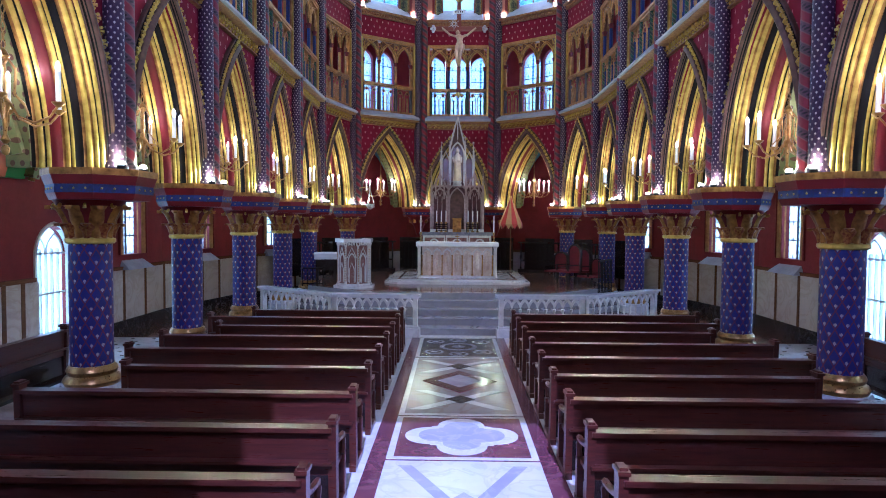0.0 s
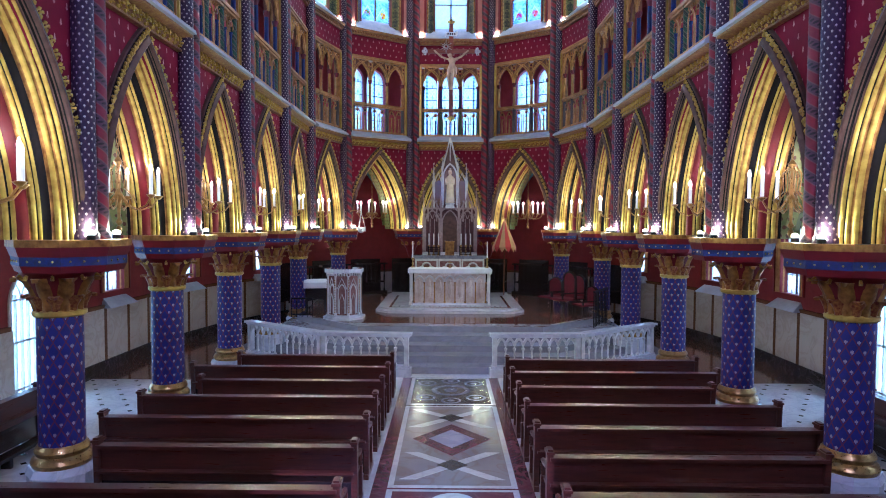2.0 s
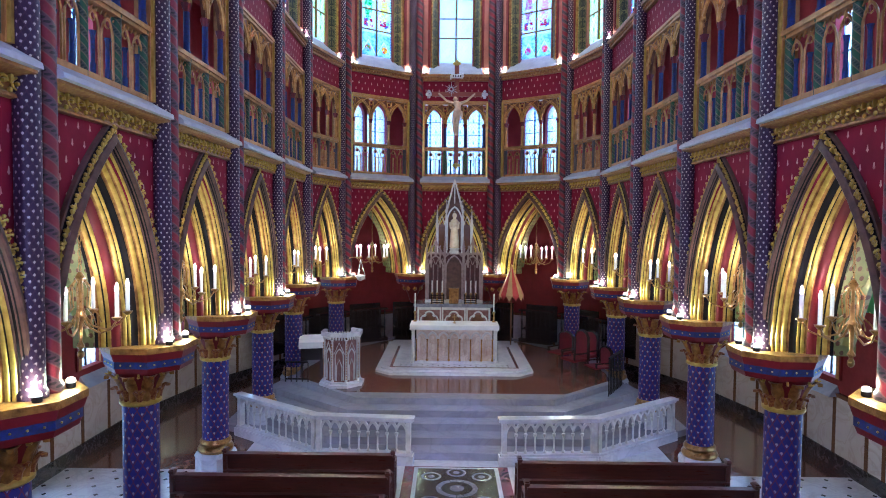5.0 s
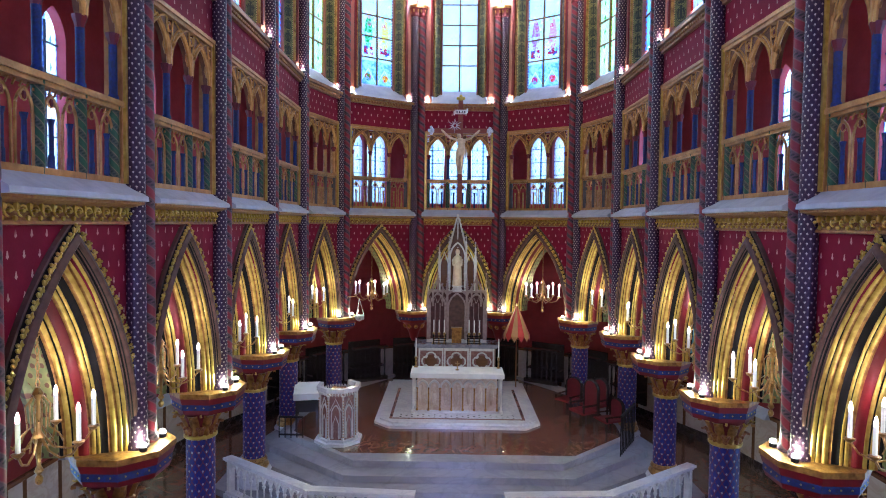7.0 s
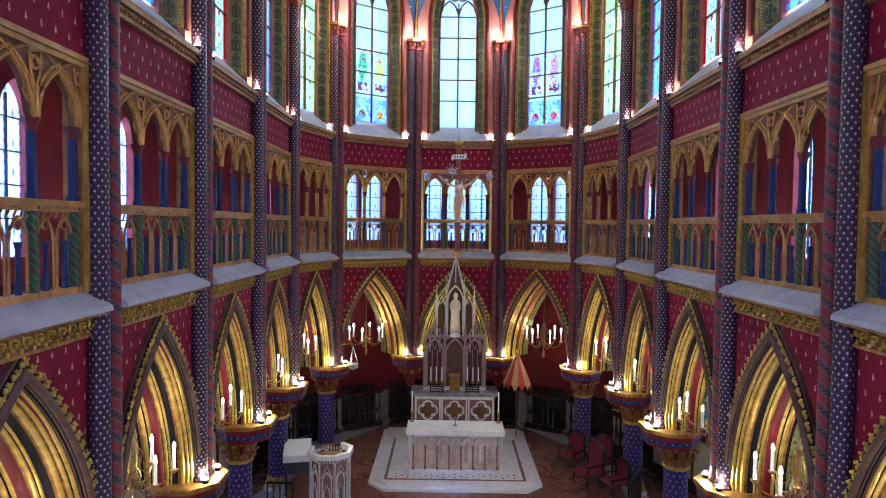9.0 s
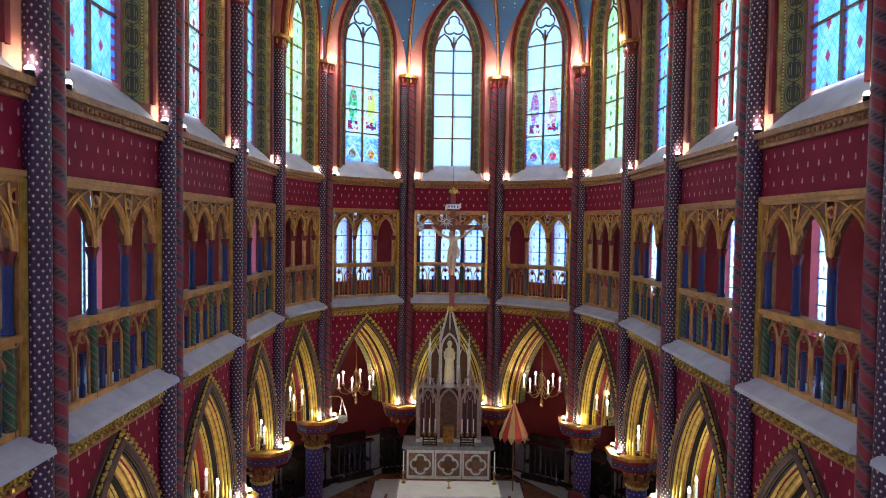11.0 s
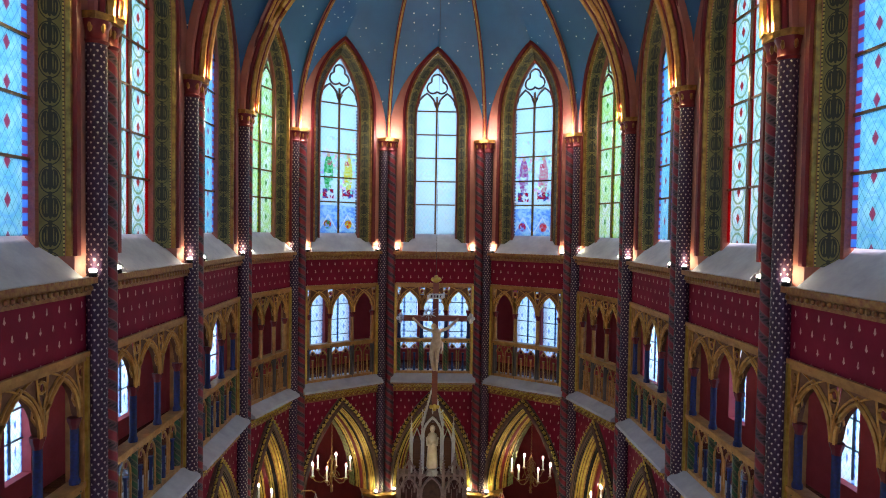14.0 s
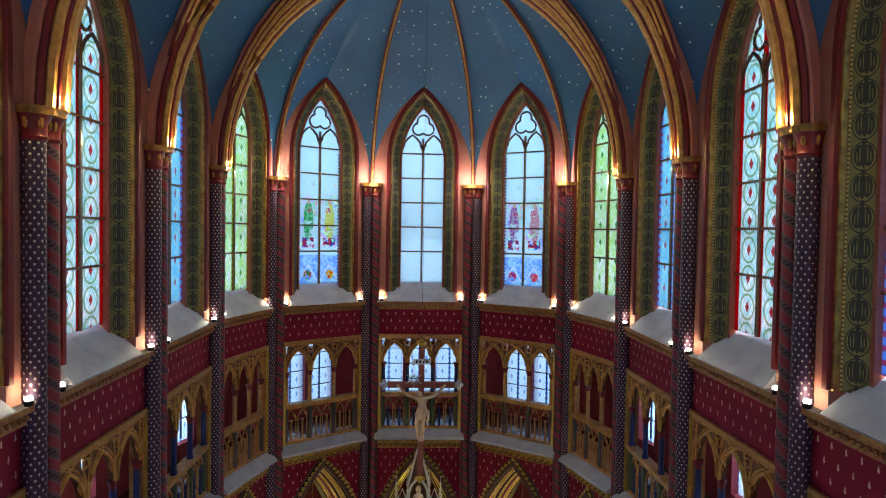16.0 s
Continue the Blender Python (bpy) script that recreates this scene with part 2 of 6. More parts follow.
def stained(name, tint, field, accent, kind, half=0.6, dim=0.7, ringed=None, clear=(0.9, 1.0, 1.0), robes=((0.03, 0.5, 0.12), (0.8, 0.75, 0.06))):
    """Leaded coloured glass: lozenge quarries, a coloured edge and, for kind 'story', patches of figures."""
    n = Nodes(name)
    co, x, y, z = n.coords()
    p = 0.11
    d1 = n.m("ABSOLUTE", n.m("SUBTRACT", n.m("FRACT", n.m("ADD", n.m("DIVIDE", x, p), n.m("DIVIDE", z, p * 1.5))), 0.5))
    d2 = n.m("ABSOLUTE", n.m("SUBTRACT", n.m("FRACT", n.m("SUBTRACT", n.m("DIVIDE", x, p), n.m("DIVIDE", z, p * 1.5))), 0.5))
    lead = n.m("LESS_THAN", n.m("MINIMUM", d1, d2), 0.05)
    v = n.nt.nodes.new("ShaderNodeTexVoronoi")
    v.inputs["Scale"].default_value = 15.0
    n.put(v.inputs["Vector"], co)
    if kind != "grid":
        hue = n.nt.nodes.new("ShaderNodeHueSaturation")
        n.put(hue.inputs["Color"], v.outputs["Color"])
        hue.inputs["Saturation"].default_value, hue.inputs["Value"].default_value = 1.1, 1.5
        low = n.m("LESS_THAN", z, 13.4)
        where = n.m("MULTIPLY", n.ramp(n.noise(2.3, 3.0), 0.45, 0.6), low)
        c = n.mix(n.m("MULTIPLY", where, 0.4 if kind == "story" else 0.08), n.mix(n.noise(3.0), tint, field), hue.outputs[0])
        c = n.mix(n.m("MULTIPLY", lead, 0.12), c, (0.1, 0.15, 0.2))
        if kind == "story":
            ax = n.m("ABSOLUTE", x)
            cx = n.m("SUBTRACT", ax, half * 0.5)
            robe = n.mix(n.m("GREATER_THAN", x, 0.0), *robes)
            folds = n.m("MULTIPLY", n.ramp(n.noise(14.0, 3.0), 0.4, 0.6), 0.6)
            c = n.mix(n.m("MULTIPLY", n.m("MULTIPLY", n.spot(cx, z, 0.0, 12.4, 0.14, 0.5), n.ramp(n.noise(6.0, 3.0), 0.4, 0.47)), 0.9), c, n.mix(folds, robe, (0.6, 0.9, 0.85)))
            c = n.mix(n.m("MULTIPLY", n.spot(cx, z, -0.03, 12.68, 0.08, 0.07), n.ramp(n.noise(16.0), 0.42, 0.52)), c, (0.7, 0.25, 0.35))
            c = n.mix(n.spot(cx, z, 0.0, 12.9, 0.05, 0.07), c, (0.75, 0.6, 0.5))
            seat = n.m("MULTIPLY", n.m("LESS_THAN", n.m("ABSOLUTE", n.m("SUBTRACT", z, 11.83)), 0.13), n.ramp(n.noise(11.0), 0.46, 0.52))
            c = n.mix(n.m("MULTIPLY", seat, n.m("LESS_THAN", n.m("ABSOLUTE", cx), 0.17)), c, n.mix(n.ramp(n.noise(9.0), 0.45, 0.55), (0.6, 0.06, 0.15), (0.15, 0.25, 0.6)))
            roof = n.m("ADD", z, n.m("MULTIPLY", n.m("ABSOLUTE", cx), 1.6))
            foot = n.m("LESS_THAN", z, 11.5)
            c = n.mix(foot, c, n.mix(n.ramp(n.noise(11.0), 0.4, 0.6), (0.32, 0.55, 0.95), (0.62, 0.85, 0.95)))
            c = n.mix(n.m("MULTIPLY", foot, n.m("LESS_THAN", n.m("ABSOLUTE", n.m("SUBTRACT", roof, 11.24)), 0.035)), c, (0.8, 0.9, 0.95))
            c = n.mix(n.m("MULTIPLY", n.spot(cx, z, 0.02, 10.98, 0.11, 0.12), n.ramp(n.noise(13.0), 0.42, 0.52)), c, n.mix(n.ramp(n.noise(12.0), 0.4, 0.6), robe, (0.75, 0.12, 0.1)))
            _, cb = n.cell(x, z, 1.0, 0.09, 0.0)
            rim = n.m("MULTIPLY", n.m("GREATER_THAN", ax, half * 0.9), n.m("LESS_THAN", z, 14.2))
            c = n.mix(n.m("MULTIPLY", rim, n.m("LESS_THAN", n.m("ABSOLUTE", cb), 0.025)), c, (0.25, 0.22, 0.3))
    else:
        ax = n.m("ABSOLUTE", x)
        edge = n.m("MAXIMUM", n.m("LESS_THAN", ax, half * 0.11), n.m("GREATER_THAN", ax, half * 0.92))
        c = n.mix(n.m("MULTIPLY", lead, 0.5), n.mix(n.ramp(n.noise(6.0), 0.35, 0.65), field, clear), (0.12, 0.3, 0.35))
        c = n.mix(edge, c, tint)
        _, cv = n.cell(x, z, 1.0, 0.42, 0.0)
        cu = n.m("SUBTRACT", ax, half * 0.52)
        lz = n.m("ADD", n.m("DIVIDE", n.m("ABSOLUTE", cu), half * 0.09), n.m("DIVIDE", n.m("ABSOLUTE", cv), 0.09))
        gem = n.m("LESS_THAN", lz, 1.0)
        _, ce = n.cell(x, z, 1.0, 0.15, 0.0)
        bead = n.m("MULTIPLY", edge, n.m("LESS_THAN", n.m("ABSOLUTE", ce), 0.03))
        c = n.mix(n.m("MULTIPLY", n.m("MAXIMUM", gem, bead), 0.85), c, accent)
        ring = n.m("SUBTRACT", n.spot(cu, cv, 0, 0, half * 0.33, 0.2), n.spot(cu, cv, 0, 0, half * 0.27, 0.165))
        c = n.mix(n.m("MULTIPLY", ring, 0.7 if ringed else 0.32), c, ringed or tint)
    c = n.mix(1.0, c, (dim, dim, dim), "MULTIPLY")
    tr = n.nt.nodes.new("ShaderNodeBsdfTransparent")
    n.put(tr.inputs[0], c)
    gl = n.nt.nodes.new("ShaderNodeBsdfTranslucent")
    n.put(gl.inputs[0], c)
    mixer = n.nt.nodes.new("ShaderNodeMixShader")
    mixer.inputs[0].default_value = 0.35
    n.nt.links.new(tr.outputs[0], mixer.inputs[1])
    n.nt.links.new(gl.outputs[0], mixer.inputs[2])
    n.nt.links.new(mixer.outputs[0], n.out.inputs[0])
    return n.mat


def glowing(name, color, strength):
    n = Nodes(name)
    n.put(n.bsdf.inputs["Base Color"], (0.8, 0.75, 0.65))
    n.put(n.bsdf.inputs["Emission Color"], color)
    n.bsdf.inputs["Emission Strength"].default_value = strength
    return n.mat


MARBLE = marble("white marble", (0.62, 0.6, 0.63), (0.5, 0.48, 0.52), (0.36, 0.35, 0.4), 2.2, 0.06)
# Carved stone of the lower retable, with its shade put into the colour.
STONE_SHADED = painted("carved stone in shade, mauve", (0.32, 0.22, 0.21), (0.2, 0.13, 0.125), 0.5, 8.0)
MARBLE_STEP = marble("pale grey step marble", (0.31, 0.29, 0.32), (0.23, 0.215, 0.245), (0.18, 0.17, 0.2), 1.1, 0.1)
MARBLE_CARVED = painted("carved white marble", (0.58, 0.55, 0.53), (0.42, 0.39, 0.37), 0.4, 6.0)
MARBLE_GREY = marble("grey marble", (0.2, 0.19, 0.24), (0.13, 0.125, 0.16), (0.34, 0.33, 0.38), 2.6)
MARBLE_TAN = marble("tan veined marble", (0.31, 0.27, 0.28), (0.22, 0.19, 0.21), (0.2, 0.11, 0.06), 1.3)
MARBLE_SCROLL = marble("dim lilac marble", (0.2, 0.19, 0.25), (0.15, 0.14, 0.19), (0.28, 0.27, 0.33), 2.2, 0.2)
MARBLE_WINE = marble("wine red marble", (0.15, 0.04, 0.055), (0.1, 0.03, 0.045), (0.22, 0.09, 0.1), 2.0)
MARBLE_LILAC = marble("lilac grey marble", (0.36, 0.35, 0.45), (0.27, 0.26, 0.36), (0.5, 0.48, 0.56), 2.0)
MARBLE_ROSE = marble("rose marble", (0.22, 0.1, 0.09), (0.15, 0.06, 0.055), (0.36, 0.24, 0.2), 3.0)
MARBLE_BROWN = marble("polished brown marble", (0.15, 0.062, 0.04), (0.11, 0.045, 0.03), (0.2, 0.1, 0.065), 1.4, 0.05)
MARBLE_BLACK = marble("black marble", (0.025, 0.022, 0.024), (0.04, 0.035, 0.036), (0.12, 0.1, 0.1), 3.0)
ONYX = marble("warm onyx relief", (0.7, 0.61, 0.53), (0.46, 0.32, 0.24), (0.3, 0.16, 0.11), 3.2, 0.3, 0.35)
DADO = marble("cream veined marble", (0.58, 0.5, 0.43), (0.48, 0.4, 0.34), (0.34, 0.24, 0.19), 1.6, 0.15, 0.25)
# Rose stone of the retable with the shade put into its colour.
ROSE_SHADED = painted("rose stone darkened as in shade", (0.08, 0.02, 0.022), (0.04, 0.012, 0.014), 0.6, 9.0)
WOOD = wood("dark mahogany", (0.085, 0.019, 0.011), (0.03, 0.007, 0.005), 0.2)
CROSS_WOOD = wood("red brown timber", (0.26, 0.06, 0.03), (0.14, 0.03, 0.016), 0.45)
WOOD_DARK = wood("black stained wood", (0.022, 0.012, 0.01), (0.012, 0.007, 0.006))
WOOD_BROWN = wood("brown timber", (0.16, 0.07, 0.03), (0.09, 0.04, 0.018))
BORDER = border_band("green gold palmette border")
SOFFIT = dotted_band("green gold dotted soffit")
VAULT = vault_blue("starred blue vault")
AISLE_VAULTS = [vault_blue("green aisle vault", (0.03, 0.2, 0.04), (0.02, 0.13, 0.03), (0.4, 0.35, 0.1)), vault_blue("teal aisle vault", (0.02, 0.16, 0.26), (0.015, 0.11, 0.2), (0.4, 0.4, 0.3)),
                vault_blue("orange aisle vault", (0.5, 0.13, 0.05), (0.4, 0.09, 0.035), (0.6, 0.3, 0.12))]
GLASS_PALE = stained("pale clear leaded glass", (0.85, 0.97, 1.0), (0.7, 0.92, 1.0), (0.6, 0.8, 1.0), "pale")
GLASS_STORY = stained("figured stained glass", (0.8, 0.95, 1.0), (0.65, 0.9, 0.95), (0.8, 0.2, 0.2), "story")
GLASS_STORY_ROSE = stained("rose figured stained glass", (0.8, 0.95, 1.0), (0.65, 0.9, 0.95), (0.8, 0.2, 0.2), "story", robes=((0.5, 0.12, 0.45), (0.75, 0.3, 0.4)))
GLASS_BLUE = stained("blue quarry glass", (0.22, 0.5, 1.0), (0.34, 0.74, 0.86), (0.5, 0.1, 0.2), "grid", clear=(0.55, 0.9, 0.96))
GLASS_GREEN = stained("green quarry glass", (0.6, 0.7, 0.1), (0.65, 0.95, 0.5), (0.15, 0.4, 0.1), "grid")
GLASS_RED = stained("red jewelled glass", (0.5, 0.04, 0.04), (0.55, 0.85, 0.85), (0.5, 0.015, 0.02), "grid", ringed=(0.3, 0.4, 0.15))
GLASS_VIOLET = stained("violet blue glass", (0.66, 0.7, 1.0), (0.72, 0.76, 1.0), (0.8, 0.7, 1.0), "pale", dim=1.0)
GLASS_AISLE = stained("white quarry glass", (0.5, 0.62, 0.6), (0.85, 0.92, 0.95), (0.2, 0.2, 0.3), "grid", 0.42, 0.9)
GLASS_LANCET_WIDE = stained("wide blue lancet glass", (0.6, 0.8, 1.0), (0.8, 0.95, 1.0), (0.25, 0.4, 0.7), "grid", 0.42, 0.95)
GLASS_LANCET = stained("small blue lancet glass", (0.4, 0.65, 1.0), (0.65, 0.9, 1.0), (0.1, 0.2, 0.6), "grid", 0.31, 0.8)
LEAD = painted("dark lead", (0.05, 0.045, 0.05), (0.03, 0.028, 0.03), 0.5)
CANDLE = painted("white candle wax", (0.8, 0.78, 0.76), (0.7, 0.68, 0.66), 0.5)
FLAME = glowing("candle bulb", (1.0, 0.86, 0.62), 45.0)
LAMP_GLOW = glowing("uplight lens", (0.95, 1.0, 0.6), 22.0)
IVORY = painted("painted ivory plaster", (0.72, 0.6, 0.42), (0.55, 0.42, 0.27), 0.45, 8.0)
FLESH = painted("painted carved wood", (0.62, 0.43, 0.28), (0.42, 0.26, 0.15), 0.5, 9.0)
SILVER = painted("silvered metal", (0.6, 0.6, 0.62), (0.4, 0.4, 0.42), 0.3, 9.0, 0.8)
VELVET = painted("red velvet", (0.13, 0.006, 0.012), (0.08, 0.004, 0.008), 0.8)
LINEN = painted("white linen", (0.68, 0.66, 0.67), (0.58, 0.56, 0.57), 0.8)


# ---------------------------------------------------------------- geometry helpers
class Geo:
    """Vertices and faces of one mesh."""

    def __init__(self):
        self.v, self.f = [], []

    def add(self, vs, fs):
        k = len(self.v)
        self.v += [tuple(p) for p in vs]
        self.f += [tuple(k + i for i in face) for face in fs]
        return self

    def box(self, x0, x1, y0, y1, z0, z1):
        vs = [(x, y, z) for z in (z0, z1) for x, y in ((x0, y0), (x1, y0), (x1, y1), (x0, y1))]
        return self.add(vs, [(3, 2, 1, 0), (4, 5, 6, 7), (0, 1, 5, 4), (1, 2, 6, 5), (2, 3, 7, 6), (3, 0, 4, 7)])

    def prism(self, poly, z0, z1, shrink=1.0):
        n = len(poly)
        cx, cy = sum(p[0] for p in poly) / n, sum(p[1] for p in poly) / n
        top = [(cx + (x - cx) * shrink, cy + (y - cy) * shrink, z1) for x, y in poly]
        fs = [tuple(range(n - 1, -1, -1)), tuple(range(n, 2 * n))] + [(i, (i + 1) % n, n + (i + 1) % n, n + i) for i in range(n)]
        return self.add([(x, y, z0) for x, y in poly] + top, fs)

    def lathe(self, prof, seg=16, x=0.0, y=0.0, turn=0.0):
        vs = [(x + r * math.cos(turn + 2 * math.pi * j / seg), y + r * math.sin(turn + 2 * math.pi * j / seg), z) for r, z in prof for j in range(seg)]
        fs = [(i * seg + j, i * seg + (j + 1) % seg, (i + 1) * seg + (j + 1) % seg, (i + 1) * seg + j) for i in range(len(prof) - 1) for j in range(seg)]
        fs += [tuple(range(seg - 1, -1, -1)), tuple(range((len(prof) - 1) * seg, len(prof) * seg))]
        return self.add(vs, fs)

    def tube(self, pts, r, seg=6, ends=None):
        pts = [Vector(p) for p in pts]
        vs = []
        for i, p in enumerate(pts):
            d = (pts[min(i + 1, len(pts) - 1)] - pts[max(i - 1, 0)]).normalized()
            a = d.cross(Vector((0.31, 0.17, 0.93)) if abs(d.z) < 0.9 else Vector((1, 0, 0))).normalized()
            b = d.cross(a)
            rr = r if ends is None else r + (ends - r) * i / (len(pts) - 1)
            vs += [p + rr * (a * math.cos(2 * math.pi * j / seg) + b * math.sin(2 * math.pi * j / seg)) for j in range(seg)]
        fs = [(i * seg + j, i * seg + (j + 1) % seg, (i + 1) * seg + (j + 1) % seg, (i + 1) * seg + j) for i in range(len(pts) - 1) for j in range(seg)]
        fs += [tuple(range(seg - 1, -1, -1)), tuple(range((len(pts) - 1) * seg, len(pts) * seg))]
        return self.add(vs, fs)

    def ball(self, x, y, z, rx, ry=None, rz=None, seg=8, rings=5):
        ry, rz = ry or rx, rz or rx
        prof = [(max(math.sin(math.pi * i / rings), 0.02), -math.cos(math.pi * i / rings)) for i in range(rings + 1)]
        vs = [(x + rx * r * math.cos(2 * math.pi * j / seg), y + ry * r * math.sin(2 * math.pi * j / seg), z + rz * h) for r, h in prof for j in range(seg)]
        fs = [(i * seg + j, i * seg + (j + 1) % seg, (i + 1) * seg + (j + 1) % seg, (i + 1) * seg + j) for i in range(rings) for j in range(seg)]
        return self.add(vs, fs)

    def grid(self, rows):
        """A sheet through rows of points."""
        n = len(rows[0])
        fs = [(i * n + j, i * n + j + 1, (i + 1) * n + j + 1, (i + 1) * n + j) for i in range(len(rows) - 1) for j in range(n - 1)]
        return self.add([p for row in rows for p in row], fs)

    def strips(self, us, low, high, y0, y1):
        """A wall between the heights low(u) and high(u), y0 to y1 thick."""
        n = len(us)
        rows = [[(u, y, f(u)) for u in us] for y, f in ((y0, low), (y0, high), (y1, high), (y1, low))]
        self.grid(rows + [rows[0]])
        for i in (0, n - 1):
            self.add([r[i] for r in rows], [(0, 1, 2, 3)])
        return self


def part(name, geo, material, parent=None, label="", smooth=False, at=None):
    me = bpy.data.meshes.new(name)
    me.from_pydata(geo.v, [], geo.f)
    me.materials.append(material)
    if smooth:
        me.polygons.foreach_set("use_smooth", [True] * len(me.polygons))
        me.set_sharp_from_angle(angle=radians(42))
    me.update()
    ob = new(name, me)
    if at is not None:
        ob.matrix_world = at
    if parent is not None:
        ob.parent = parent
    if label:
        ob["label"] = label
    return ob


def thing(name, at, label, category, group="", kind=""):
    ob = new(name)
    ob.matrix_world = at
    ob.empty_display_size = 0.1
    return tagged(ob, label, category, group, kind)


def arch_at(a, h, d, s):
    """A point (u, rise) of a pointed arch of half span a and rise h, offset inwards by d; s from -1 (left foot) over 0 (apex) to 1."""
    r = (h * h + a * a) / (2 * a)
    top = math.acos(max(-1, min(1, (r - a) / (r - d))))
    t = (1 - abs(s)) * top
    u = (r - d) * math.cos(t) - (r - a)
    return (math.copysign(max(u, 0.0), s) if s else 0.0), (r - d) * math.sin(t)


def arch_z(a, h, u):
    """The rise of the arch over u."""
    r = (h * h + a * a) / (2 * a)
    return math.sqrt(max(r * r - (abs(u) + r - a) ** 2, 0.0)) if abs(u) < a else 0.0


def arch_sweep(a, h, z0, prof, seg=14, close=True, foot=0.0):
    """Sweeps (inward offset, depth) points along a pointed arch; foot adds straight legs below z0."""
    g = Geo()
    rows = []
    ss = [i / seg for i in range(-seg, seg + 1)]
    for d, y in prof + ([prof[0]] if close else []):
        row = []
        if foot:
            u, z = arch_at(a, h, d, -1)
            row.append((u, y, z0 - foot))
        for s in ss:
            u, z = arch_at(a, h, d, s)
            row.append((u, y, z0 + z))
        if foot:
            u, z = arch_at(a, h, d, 1)
            row.append((u, y, z0 - foot))
        rows.append(row)
    return g.grid(rows)


def moved(g, dx, dy=0.0, dz=0.0):
    g.v = [(x + dx, y + dy, z + dz) for x, y, z in g.v]
    return g


def roll(d0, y0, d1, y1, bulge, n=5):
    """A rounded moulding profile from (d0, y0) to (d1, y1)."""
    out = []
    for i in range(n + 1):
        t = i / n
        b = bulge * math.sin(math.pi * t)
        out.append((d0 + (d1 - d0) * t + b * 0.7, y0 + (y1 - y0) * t - b * 0.7))
    return out + [(d0 - 0.02, y1 + 0.02)]


# ---------------------------------------------------------------- plan
NODES_R = [(4.3, 2.4), (4.3, 5.25), (4.3, 8.1), (4.3, 10.95), (4.3, 13.88), (4.3, 16.95), (4.3, 20.0), (3.6, 22.26), (1.38, 23.8)]
OUTER_R = [(8.0, 2.4), (8.0, 5.25), (8.0, 8.1), (8.0, 10.95), (8.0, 13.88), (8.0, 16.95), (7.3, 20.4), (5.6, 24.1), (2.1, 26.5)]
NODES = NODES_R + [(-x, y) for x, y in reversed(NODES_R)]
OUTER = OUTER_R + [(-x, y) for x, y in reversed(OUTER_R)]
GB = [0.56] * 6 + [0.62, 0.78, 0.86]
GB = GB + GB[::-1]
BACK = [tuple(a + (b - a) * f for a, b in zip(p, q)) for p, q, f in zip(NODES, OUTER, GB)]
CENTRE = (0.0, 19.3)
SLAB, CORNICE, GALLERY, GTOP, UPPER, WSILL, SPRING, KEY = 3.27, 6.5, 6.7, 9.28, 10.24, 10.74, 13.45, 17.9
ARCH = 2.72
FACE = 0.1  # wall face behind the line of the shafts


def bay_frame(p, q):
    """The pose of a bay: x along the wall, y outwards, origin on the floor in the middle; and its width."""
    a, b = Vector((*p, 0)), Vector((*q, 0))
    x = (a - b).normalized()
    m = Matrix((x, Vector((0, 0, 1)).cross(x), Vector((0, 0, 1)))).transposed().to_4x4()
    m.translation = (a + b) / 2
    return m, (a - b).length


BAYS = [(i, *bay_frame(NODES[i], NODES[i + 1])) for i in range(len(NODES) - 1)]
OUTS = [(i, *bay_frame(OUTER[i], OUTER[i + 1])) for i in range(len(OUTER) - 1)]
BACKS = [(i, *bay_frame(BACK[i], BACK[i + 1])) for i in range(len(BACK) - 1)]
MID = len(BAYS) // 2

# ---------------------------------------------------------------- walls of the nave
for i, m, w in BAYS:
    a, h = w / 2 - 0.2, ARCH
    us = sorted({w / 2 * k / 24 for k in range(-24, 25)} | {a, -a})
    g = Geo().strips(us, lambda u: SLAB + arch_z(a - 0.05, h - 0.12, u), lambda u: CORNICE, FACE, FACE + 0.55)
    tagged(part(f"wall_arcade_{i}", g, WALL_RED, at=m), "crimson plaster wall stencilled with gold flecks above a pointed arch", "wall", kind="structure")
    g = Geo().box(-w / 2, w / 2, FACE, FACE + 0.4, GTOP, UPPER - 0.1)
    tagged(part(f"wall_band_{i}", g, WALL_RED, at=m), "crimson stencilled wall band between gallery and windows", "wall", kind="structure")
    wa = 0.93 if w < 2.9 else 1.0
    hw = 1.95
    us = sorted({w / 2 * k / 30 for k in range(-30, 31)} | {wa, -wa, wa - 0.001, -wa + 0.001})
    low = lambda u: (16.05 - hw) + arch_z(wa, hw, u) if abs(u) < wa else UPPER - 0.1
    top = lambda u: 19.6
    g = Geo().strips(us, low, top, FACE, FACE + 0.25)
    tagged(part(f"wall_clerestory_{i}", g, PINK, at=m), "rose plaster wall round a tall window", "wall", kind="structure")

# ---------------------------------------------------------------- arches of the arcade
made = {}


def once(kind, w, build, m):
    """Builds a thing for a bay of that width, or copies the one built before."""
    key = (kind, round(w, 2))
    if key in made:
        return copy_thing(made[key], m)
    made[key] = build(w, m)
    return made[key]


